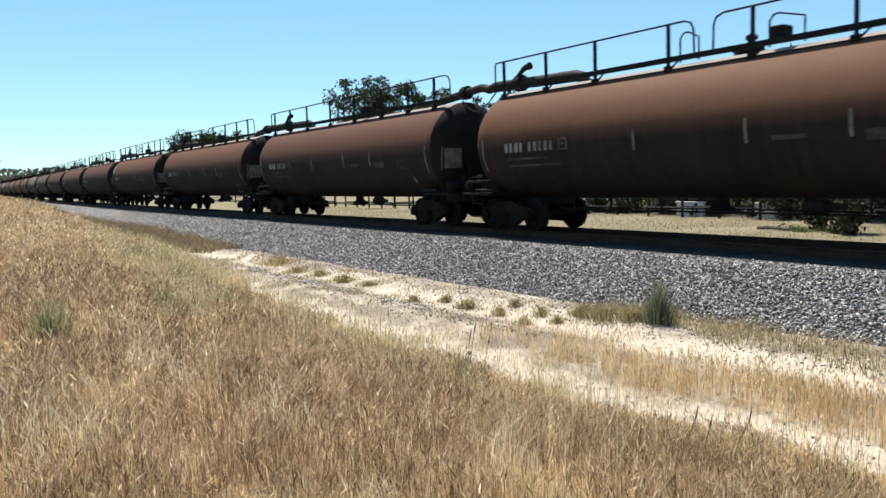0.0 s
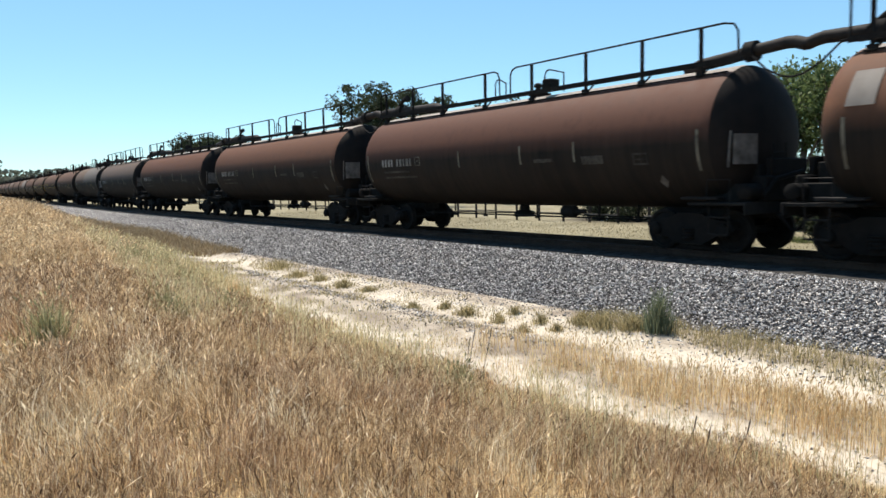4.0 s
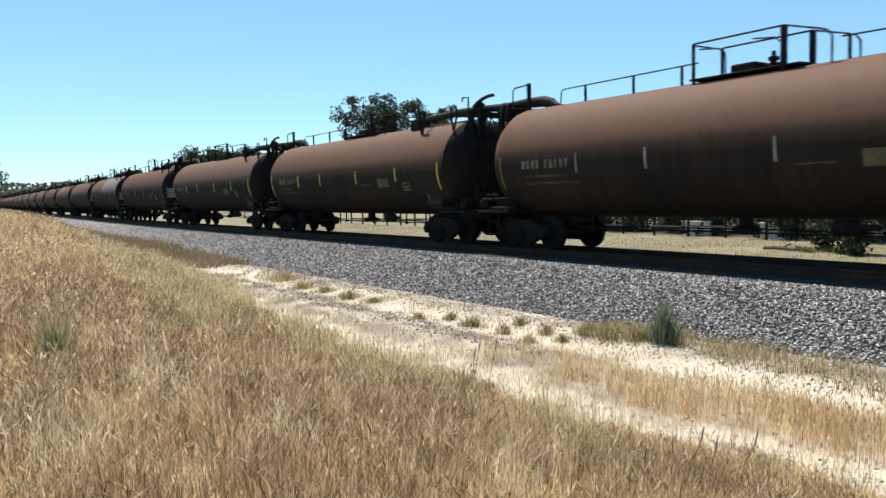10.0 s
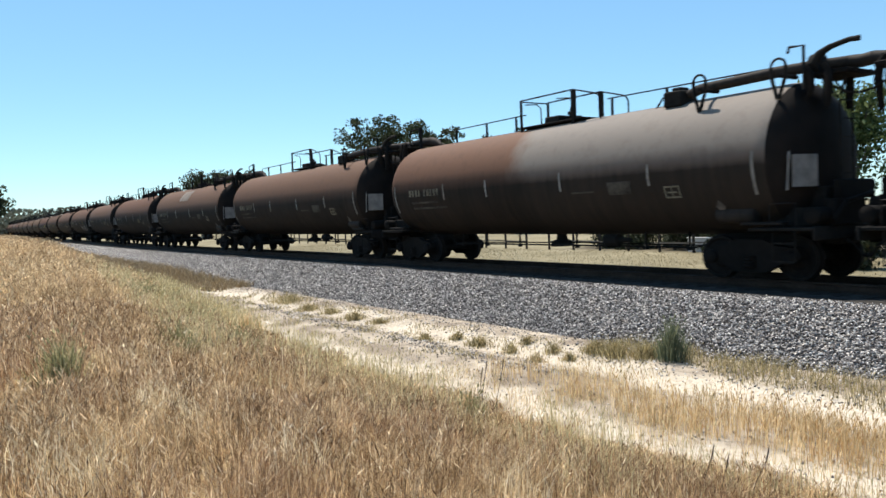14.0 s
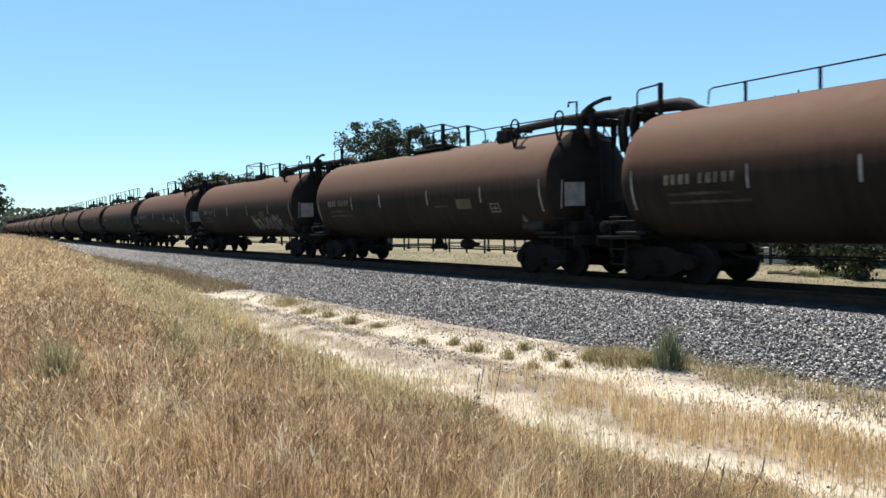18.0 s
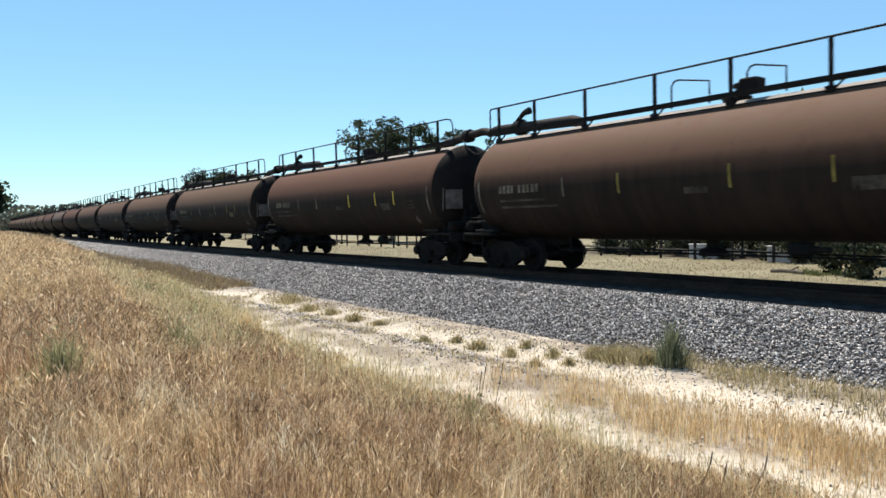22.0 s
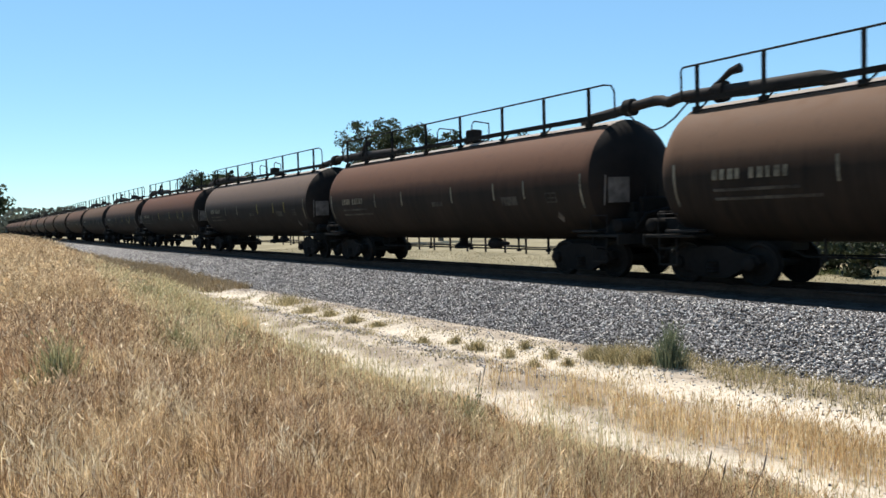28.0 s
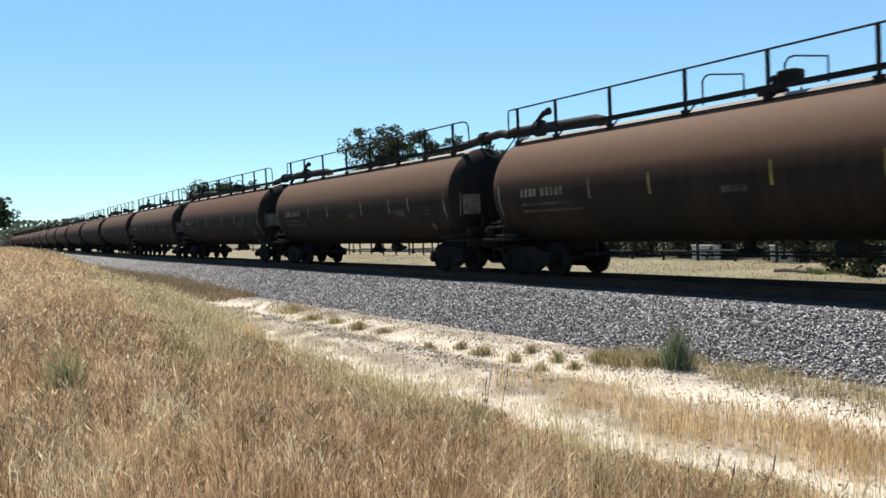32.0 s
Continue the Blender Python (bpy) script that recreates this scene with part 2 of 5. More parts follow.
# shrub leaves, darkened so that the yard's shade is in their colour
M_SHADED_SHRUB = leaf_stuff("shaded_shrub_leaf", [(0.0, (0.018, 0.023, 0.013)), (0.6, (0.035, 0.043, 0.022)), (1.0, (0.075, 0.08, 0.042))], 0.3, [], 0.6, 0.2)
M_YARD_LEAF = leaf_stuff("yard_leaf", [(0.0, (0.045, 0.065, 0.025)), (0.6, (0.095, 0.130, 0.048)), (1.0, (0.18, 0.215, 0.09))], 0.3, [], 0.6, 0.4)
M_LEAF = leaf_stuff("tree_leaf", [(0.0, (0.022, 0.031, 0.016)), (0.6, (0.045, 0.058, 0.028)), (1.0, (0.085, 0.097, 0.052))], 0.3, [], 0.6, 0.3)


def ground_material():
    m, n, l, b = material("ground", 0.95)
    where = n.new("ShaderNodeTexCoord").outputs["Object"]
    road = n.new("ShaderNodeAttribute")
    road.attribute_name = "road"
    fine, mid, wide = noise_node(n, l, 14.0, 6, where), noise_node(n, l, 1.4, 5, where), noise_node(n, l, 0.22, 4, where)
    track = n.new("ShaderNodeAttribute")
    track.attribute_name = "track"
    tone = calc(n, l, "ADD", mid, calc(n, l, "MULTIPLY", calc(n, l, "SUBTRACT", track.outputs["Fac"], 0.45), 0.32))
    sand = ramp(n, l, tone, [(0.26, (0.235, 0.190, 0.145)), (0.42, (0.365, 0.308, 0.24)), (0.56, (0.46, 0.395, 0.31)), (0.84, (0.56, 0.485, 0.388))])
    sand = blend(n, l, 0.85, sand, ramp(n, l, fine, [(0.30, (0.55, 0.52, 0.49)), (0.50, (1, 1, 1))]), "MULTIPLY")
    thatch = ramp(n, l, calc(n, l, "ADD", calc(n, l, "MULTIPLY", wide, 0.6), calc(n, l, "MULTIPLY", mid, 0.4)),
                  [(0.35, (0.25, 0.17, 0.088)), (0.5, (0.38, 0.275, 0.145)), (0.65, (0.50, 0.39, 0.22))])
    thatch = blend(n, l, 0.8, thatch, ramp(n, l, fine, [(0.32, (0.5, 0.46, 0.4)), (0.6, (1, 1, 1))]), "MULTIPLY")
    field = n.new("ShaderNodeAttribute")
    field.attribute_name = "field"
    mown = ramp(n, l, calc(n, l, "ADD", calc(n, l, "MULTIPLY", wide, 0.6), calc(n, l, "MULTIPLY", mid, 0.4)), [(0.36, (0.150, 0.126, 0.076)), (0.5, (0.208, 0.176, 0.108)), (0.64, (0.262, 0.225, 0.145))])
    # dark yard litter: the shade under the trees is put into this tone
    yard_shade = n.new("ShaderNodeAttribute")
    yard_shade.attribute_name = "yard_shade"
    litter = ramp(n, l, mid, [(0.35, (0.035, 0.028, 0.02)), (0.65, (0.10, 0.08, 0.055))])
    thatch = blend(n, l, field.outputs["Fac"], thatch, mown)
    thatch = blend(n, l, yard_shade.outputs["Fac"], thatch, litter)
    edge = calc(n, l, "ADD", road.outputs["Fac"], calc(n, l, "MULTIPLY", calc(n, l, "SUBTRACT", mid, 0.5), 1.1))
    l.new(blend(n, l, calc(n, l, "MULTIPLY", calc(n, l, "SUBTRACT", edge, 0.35), 3.5, True), thatch, sand), b.inputs["Base Color"])
    bump(n, l, b, calc(n, l, "ADD", fine, mid), 0.5, 0.05)
    return m


M_GROUND = ground_material()


def stone_material(name, islands):
    m, n, l, b = material(name, 0.9)
    where = n.new("ShaderNodeTexCoord").outputs["Object"]
    stops = [(0.0, (0.040, 0.036, 0.034)), (0.4, (0.155, 0.142, 0.137)), (0.75, (0.38, 0.355, 0.335)), (1.0, (0.86, 0.81, 0.75))]
    if islands:
        tone = n.new("ShaderNodeNewGeometry").outputs["Random Per Island"]
        col = ramp(n, l, tone, stops)
        fine = noise_node(n, l, 60.0, 4, where)
    else:
        cells = n.new("ShaderNodeTexVoronoi")
        cells.inputs["Scale"].default_value = 19.0
        l.new(where, cells.inputs["Vector"])
        split = n.new("ShaderNodeSeparateColor")
        l.new(cells.outputs["Color"], split.inputs["Color"])
        col = blend(n, l, 1.0, ramp(n, l, split.outputs["Red"], stops), (0.72, 0.72, 0.72), "MULTIPLY")
        fine = calc(n, l, "SUBTRACT", 1.0, cells.outputs["Distance"])
    l.new(col, b.inputs["Base Color"])
    bump(n, l, b, fine, 0.6 if islands else 1.0, 0.005 if islands else 0.05)
    return m


M_STONE = stone_material("ballast_stone", True)
M_BALLAST = stone_material("ballast_bed", False)


# ---------------- mesh helpers ----------------
class Shape:
    """Gathers vertices and faces of one part."""

    def __init__(self):
        self.v, self.f = [], []

    def add(self, verts, faces):
        k = len(self.v)
        self.v += [tuple(p) for p in verts]
        self.f += [[i + k for i in q] for q in faces]
        return self

    def box(self, x0, x1, y0, y1, z0, z1, c=0.0):
        """A box with its edges cut by c."""
        xs, ys, zs = (x0, x1), (y0, y1), (z0, z1)
        if c <= 0:
            verts = [(x, y, z) for x in xs for y in ys for z in zs]
            return self.add(verts, [(0, 1, 3, 2), (4, 6, 7, 5), (0, 4, 5, 1), (2, 3, 7, 6), (0, 2, 6, 4), (1, 5, 7, 3)])
        bm = bmesh.new()
        bmesh.ops.create_cube(bm, size=1.0)
        for p in bm.verts:
            p.co = Vector(((x0 + x1) / 2 + p.co.x * (x1 - x0), (y0 + y1) / 2 + p.co.y * (y1 - y0), (z0 + z1) / 2 + p.co.z * (z1 - z0)))
        bmesh.ops.bevel(bm, geom=list(bm.edges), offset=c, segments=1, affect="EDGES")
        bm.verts.index_update()
        self.add([p.co.copy() for p in bm.verts], [[p.index for p in q.verts] for q in bm.faces])
        bm.free()
        return self

    def tube(self, points, r, seg=8, cap=True):
        """A round bar along a line of points; r one radius or one for each point."""
        pts = [Vector(p) for p in points]
        rs = r if isinstance(r, (list, tuple)) else [r] * len(pts)
        verts, faces, side = [], [], None
        for i, p in enumerate(pts):
            way = (pts[min(i + 1, len(pts) - 1)] - pts[max(i - 1, 0)]).normalized()
            if side is None:
                side = way.cross(Vector((0, 0, 1)) if abs(way.z) < 0.9 else Vector((1, 0, 0))).normalized()
            side = (side - way * side.dot(way)).normalized()
            top = way.cross(side)
            verts += [p + (side * math.cos(a) + top * math.sin(a)) * rs[i] for a in (2 * math.pi * k / seg for k in range(seg))]
        for i in range(len(pts) - 1):
            faces += [(i * seg + k, i * seg + (k + 1) % seg, (i + 1) * seg + (k + 1) % seg, (i + 1) * seg + k) for k in range(seg)]
        if cap:
            faces += [tuple(reversed(range(seg))), tuple(range((len(pts) - 1) * seg, len(pts) * seg))]
        return self.add(verts, faces)

    def lathe(self, profile, centre, axis="X", seg=32):
        """Turns (along, radius) pairs round an axis through centre."""
        cx, cy, cz = centre
        verts = []
        for a, r in profile:
            for k in range(seg):
                s, c = math.sin(2 * math.pi * k / seg) * r, math.cos(2 * math.pi * k / seg) * r
                verts.append((cx + a, cy + s, cz + c) if axis == "X" else (cx + c, cy + a, cz + s) if axis == "Y" else (cx + s, cy + c, cz + a))
        faces = [(i * seg + k, i * seg + (k + 1) % seg, (i + 1) * seg + (k + 1) % seg, (i + 1) * seg + k) for i in range(len(profile) - 1) for k in range(seg)]
        faces += [tuple(reversed(range(seg))), tuple(range((len(profile) - 1) * seg, len(profile) * seg))]
        return self.add(verts, faces)

    def mesh(self, name, mat, smooth=True):
        me = bpy.data.meshes.new(name)
        me.from_pydata(self.v, [], self.f)
        bm = bmesh.new()
        bm.from_mesh(me)
        bmesh.ops.recalc_face_normals(bm, faces=bm.faces)
        bm.to_mesh(me)
        bm.free()
        me.materials.append(mat)
        if smooth:
            me.shade_smooth()
            me.set_sharp_from_angle(angle=radians(38))
        return me


def part(name, shape, mat, parent, label="", at=None):
    ob = new(name, shape.mesh(name, mat))
    ob.parent = parent
    if at is not None:
        ob.location = at
    return tagged(ob, label)


def thing(name, label, category, at=(0, 0, 0), group="", turn=0.0):
    ob = new(name)
    ob.empty_display_size = 0.2
    ob.matrix_basis = pose(*at, 0, 0, turn)
    return tagged(ob, label, category, group)


def arc(cx, cy, cz, r, a0, a1, steps, plane="XZ"):
    out = []
    for k in range(steps + 1):
        a = radians(a0 + (a1 - a0) * k / steps)
        c, s = math.cos(a) * r, math.sin(a) * r
        out.append((cx + c, cy, cz + s) if plane == "XZ" else (cx, cy + c, cz + s) if plane == "YZ" else (cx + c, cy + s, cz))
    return out


# ---------------- ground and track ----------------
CENTRE = 0.75        # the track's middle line; the near rail lies at y = 0
ROAD_Z = -1.10
TIE_TOP = -0.165


def bend(x):
    """How far the line swings away from straight at x."""
    d = -55.0 - x
    return 0.031 * d * d / (d + 12.0) if d > 0 else 0.0


def bank_edge(x):
    return float(np.interp(x, (-400, -120, -60, -31, -14, -8, -3, 40), (-4.6, -4.2, -4.6, -6.2, -7.8, -7.9, -7.4, -7.2)))


def smooth(a):
    a = min(max(a, 0.0), 1.0)
    return a * a * (3 - 2 * a)


def ground_z(x, y):
    y = y - bend(x)
    e = bank_edge(x)
    z = ROAD_Z
    if y < e:
        wide = float(np.interp(x, (-70, -30, -10), (3.0, 4.0, 5.5)))
        z += float(np.interp(x, (-110, -60, -28), (1.45, 1.38, 1.02))) * smooth((e - y) / wide)
        z += 0.06 * (noise.noise(Vector((x * 0.4, y * 0.4, 3.0)))) * smooth((e - y) / 2.0)
    elif y < -3.4:
        z += 0.03 * noise.noise(Vector((x * 0.7, y * 0.9, 0.0)))
        z += 0.05 * smooth((y - e) / 1.0) * smooth((-3.4 - y) / 1.0) * math.cos((y + 6.3) * 2.6)
    if -5.0 < y < 2.0:
        z += float(np.interp(x, (-45, -16, -9, -5.5, 0), (0.0, 0.07, 0.09, 0.15, 0.2))) * smooth((y + 4.9) / 1.4)
    if y > 5.5:
        z += 0.05 * noise.noise(Vector((x * 0.2, y * 0.2, 7.0)))
    return z


def graded(stops):
    """Coordinates from (start, step) pairs, the step changing from each to the next."""
    out, x = [], stops[0][0]
    while x < stops[-1][0]:
        out.append(x)
        x += float(np.interp(x, [s[0] for s in stops], [s[1] for s in stops]))
    return out + [stops[-1][0]]


def build_ground():
    xs = graded([(-3000, 300), (-400, 30), (-120, 4), (-50, 0.8), (-25, 0.4), (2, 0.4), (12, 2), (60, 10), (400, 60), (3000, 300)])
    ys = graded([(-3000, 300), (-200, 25), (-40, 3), (-16, 0.5), (-14, 0.3), (-3, 0.25), (0, 1), (8, 1.5), (60, 6), (400, 60), (3000, 300)])
    verts = [(x, y, ground_z(x, y)) for x in xs for y in ys]
    k = len(ys)
    faces = [(i * k + j, (i + 1) * k + j, (i + 1) * k + j + 1, i * k + j + 1) for i in range(len(xs) - 1) for j in range(k - 1)]
    me = bpy.data.meshes.new("ground")
    me.from_pydata(verts, [], faces)
    me.shade_smooth()
    a = me.attributes.new("road", "FLOAT", "POINT")
    vals, worn = [], []
    for x, y, z in verts:
        q = y - bend(x)
        e = bank_edge(x)
        r = smooth((q - e + 0.5) / 0.9) * (1.0 if q < 3.0 else 0.0)
        # the dry strip between the wheel tracks, and the verge at the far end of the lane
        r -= 0.5 * smooth((x + 10.5) / 3.0) * smooth(1 - abs(q + 6.45 - 0.02 * x) / 0.6)
        r *= float(np.interp(x, (-60, -34), (0.1, 1.0)))
        vals.append(max(r, 0.0))
        wob = 0.25 * noise.noise(Vector((x * 0.35, 0.0, 5.0)))
        worn.append(smooth(1.4 - abs(q + 4.75 + wob) / 0.5) + 0.8 * smooth(1.3 - abs(q + 7.35 + wob) / 0.45) + 0.35 * noise.noise(Vector((x * 0.8, y * 1.5, 8.0))))
    a.data.foreach_set("value", vals)
    me.attributes.new("track", "FLOAT", "POINT").data.foreach_set("value", worn)
    me.attributes.new("field", "FLOAT", "POINT").data.foreach_set("value", [smooth((y - bend(x) - 3.0) / 1.5) for x, y, z in verts])
    # where the yard ground is darkened in place of tree shade
    me.attributes.new("yard_shade", "FLOAT", "POINT").data.foreach_set("value", [smooth((y - 21.3) / 0.8) * smooth((46 - y) / 4.0) * smooth((x + 41) / 3.0) for x, y, z in verts])
    me.materials.append(M_GROUND)
    tagged(new("ground", me), "dry grassy ground with a pale sandy lane", "ground", kind="structure")


build_ground()


def swept(profile, x0, x1, steps_near):
    """A profile of (y, z) pairs drawn out along the track."""
    xs = graded([(x0, 12), (-130, 6), (-55, steps_near), (10, steps_near), (60, 20), (x1, 30)])
    sh = Shape()
    k = len(profile)
    verts = [(x, y + CENTRE + bend(x), z) for x in xs for y, z in profile]
    faces = [(i * k + j, (i + 1) * k + j, (i + 1) * k + (j + 1) % k, i * k + (j + 1) % k) for i in range(len(xs) - 1) for j in range(k)]
    faces += [tuple(range(k)), tuple(reversed(range((len(xs) - 1) * k, len(xs) * k)))]
    return sh.add(verts, faces)


def build_track():
    bed = [(-4.55, -1.22), (-4.40, -1.12), (-2.75, -0.30), (-2.45, -0.22), (-1.3, -0.20), (1.3, -0.20), (2.45, -0.22), (2.75, -0.30), (4.40, -1.12), (4.55, -1.22)]
    ballast = tagged(new("ballast", swept(bed, -620, 620, 3.0).mesh("ballast", M_BALLAST)), "grey crushed stone ballast bed of the railway", "ballast", kind="structure")
    # dark crown strip: oil stains, with the train's shade painted in as well
    crown = [(-1.95, -0.209), (-1.92, -0.196), (-1.8, -0.182), (1.8, -0.182), (1.92, -0.196), (1.95, -0.209)]
    tagged(new("ballast_crown", swept(crown, -620, 620, 3.0).mesh("ballast_crown", M_FOULED_SHADE)), "oil-stained ballast round the ties, darkened with painted train shade", "ballast", kind="structure")
    track = thing("track", "rusty steel rails on dark wooden ties", "railway track")
    tagged(track, kind="structure")
    foot = [(-0.07, -0.18), (0.07, -0.18), (0.07, -0.165), (0.012, -0.14), (0.012, -0.05), (0.036, -0.035), (0.036, -0.006), (0.028, 0.0), (-0.028, 0.0), (-0.036, -0.006),
            (-0.036, -0.035), (-0.012, -0.05), (-0.012, -0.14), (-0.07, -0.165)]
    for side in (-0.75, 0.75):
        part("rail", swept([(y + side, z) for y, z in foot], -620, 620, 6.0), M_RUST, track, "rusty steel rail")
    tie = Shape().box(-0.115, 0.115, -1.3, 1.3, -0.17, 0.0, 0.012).mesh("tie", M_TIE)
    rng = random.Random(4)
    x = -52.0
    while x < 12:
        ob = new("tie", tie)
        ob.parent = track
        ob.matrix_basis = pose(x + rng.uniform(-0.02, 0.02), CENTRE + bend(x) + rng.uniform(-0.04, 0.04), TIE_TOP, 0, 0, rng.uniform(-0.8, 0.8))
        x += 0.5


build_track()


def pebbles(name, count, place, size, seed, mat, label):
    """Loose stones as one mesh of squashed, cut lumps."""
    r = np.random.default_rng(seed)
    base = np.array([(1, 0, 0), (-1, 0, 0), (0, 1, 0), (0, -1, 0), (0, 0, 1), (0, 0, -1)], float)
    tri = np.array([(0, 2, 4), (2, 1, 4), (1, 3, 4), (3, 0, 4), (2, 0, 5), (1, 2, 5), (3, 1, 5), (0, 3, 5)])
    pos = place(r, count)
    count = len(pos)
    v = np.repeat(base[None], count, 0) * r.uniform(0.5, 1.0, (count, 6, 1)) + r.normal(0, 0.16, (count, 6, 3))
    q = r.normal(size=(count, 4))
    q /= np.linalg.norm(q, axis=1, keepdims=True)
    w, x, y, z = q.T
    rot = np.stack([np.stack([1 - 2 * (y * y + z * z), 2 * (x * y - z * w), 2 * (x * z + y * w)], -1),
                    np.stack([2 * (x * y + z * w), 1 - 2 * (x * x + z * z), 2 * (y * z - x * w)], -1),
                    np.stack([2 * (x * z - y * w), 2 * (y * z + x * w), 1 - 2 * (x * x + y * y)], -1)], 1)
    v = np.einsum("nij,nkj->nki", rot, v) * r.uniform(size[0], size[1], (count, 1, 1)) * np.array((1, 1, 0.8)) + pos[:, None]
    f = tri[None] + (np.arange(count) * 6)[:, None, None]
    return tagged(new(name, quick_mesh(name, v.reshape(-1, 3), f.reshape(-1, 3), mat)), label, "stones", kind="stuff")


def quick_mesh(name, v, f, mat):
    """A mesh of triangles straight from arrays."""
    me = bpy.data.meshes.new(name)
    me.vertices.add(len(v))
    me.vertices.foreach_set("co", np.asarray(v, np.float32).ravel())
    me.loops.add(len(f) * 3)
    me.loops.foreach_set("vertex_index", np.asarray(f, np.int32).ravel())
    me.polygons.add(len(f))
    me.polygons.foreach_set("loop_start", np.arange(0, len(f) * 3, 3, dtype=np.int32))
    me.update(calc_edges=True)
    me.materials.append(mat)
    return me


def on_slope(r, n):
    x = -60 + 62 * r.uniform(size=n)
    keep = r.uniform(size=n) < np.interp(x, (-60, -40, -18, -10, 2), (0.03, 0.12, 0.5, 1.0, 1.0))
    x = x[keep]
    y = -1.12 - 2.88 * r.uniform(size=len(x)) ** 0.9
    z = np.interp(y, (-4.0, -3.65, -2.0, -1.7, 0), (-1.11, -1.10, -0.29, -0.21, -0.19)) + r.uniform(-0.005, 0.02, len(x))
    return np.stack([x, y + np.array([bend(a) for a in x]), z], 1)


pebbles("ballast_stones", 205000, on_slope, (0.014, 0.036), 11, M_STONE, "loose grey crushed ballast stones")


def on_lane(r, n):
    x = -r.uniform(0, 1, n) ** 1.3 * 30
    y = np.concatenate([r.uniform(-4.6, -3.6, n // 2), r.uniform(-7.6, -3.8, n - n // 2)])
    z = np.array([ground_z(a, b) for a, b in zip(x, y)])
    return np.stack([x, y, z + 0.004], 1)


def on_rubble(r, n):
    x = -9 - 15 * r.uniform(size=n)
    y = -5.75 + 0.30 * r.normal(size=n) - 0.02 * (x + 16)
    keep = np.array([noise.noise(Vector((a * 0.9, b * 1.6, 61.0))) for a, b in zip(x, y)]) > -0.15
    x, y = x[keep], y[keep]
    z = np.array([ground_z(a, b) for a, b in zip(x, y)])
    return np.stack([x, y, z + 0.004], 1)


pebbles("lane_rubble", 2400, on_rubble, (0.012, 0.04), 13, M_STONE, "grey rubble strewn along the middle of the lane")
pebbles("lane_stones", 5200, on_lane, (0.01, 0.035), 12, M_STONE, "scattered small grey stones on the sandy lane")


# ---------------- tank cars ----------------
LONG = 17.06         # coupled length of one car
SPEED = 15.4816
START = -10.883      # where the first car's middle stands at the start
TANK_R, TANK_Z = 1.55, 2.45
TRUCK_X, AXLE_X, WHEEL_R = 6.54, 0.889, 0.457


def on_tank(x, z, lift=0.012):
    """A point on the camera's side of the tank at height z."""
    s = min(max((z - TANK_Z) / TANK_R, -1), 1)
    c = math.sqrt(1 - s * s)
    return Vector((x, -(TANK_R + lift) * c, TANK_Z + (TANK_R + lift) * s))


def decal(x0, x1, z0, z1, slant=0.0, steps=4):
    """A thin plate that lies round the tank's side."""
    sh, rows = Shape(), []
    for lift in (0.004, 0.012):
        rows.append([[on_tank(x + slant * (k / steps), z0 + (z1 - z0) * k / steps, lift) for x in (x0, x1)] for k in range(steps + 1)])
    v = [p for side in rows for r in side for p in r]
    n = (steps + 1) * 2
    f = []
    for k in range(steps):
        a = k * 2
        f += [(a, a + 1, a + 3, a + 2), (n + a, n + a + 2, n + a + 3, n + a + 1), (a, a + 2, n + a + 2, n + a), (a + 1, n + a + 1, n + a + 3, a + 3)]
    f += [(0, n, n + 1, 1), (n - 2, n - 1, 2 * n - 1, 2 * n - 2)]
    return sh.add(v, f)


def wheelset_shape():
    sh = Shape()
    for s in (-1, 1):
        prof = [(-0.07, 0.09), (-0.07, 0.20), (-0.03, 0.24), (-0.03, 0.36), (-0.07, 0.39), (-0.07, 0.452), (0.045, WHEEL_R), (0.055, 0.482), (0.075, 0.482), (0.075, 0.40), (0.03, 0.37), (0.03, 0.24), (0.075, 0.2), (0.075, 0.09)]
        sh.lathe([(-s * a, r) for a, r in prof], (0, s * 0.75, 0), "Y", 28)
    sh.lathe([(-1.02, 0.065), (-0.8, 0.085), (0.8, 0.085), (1.02, 0.065)], (0, 0, 0), "Y", 12)
    return sh


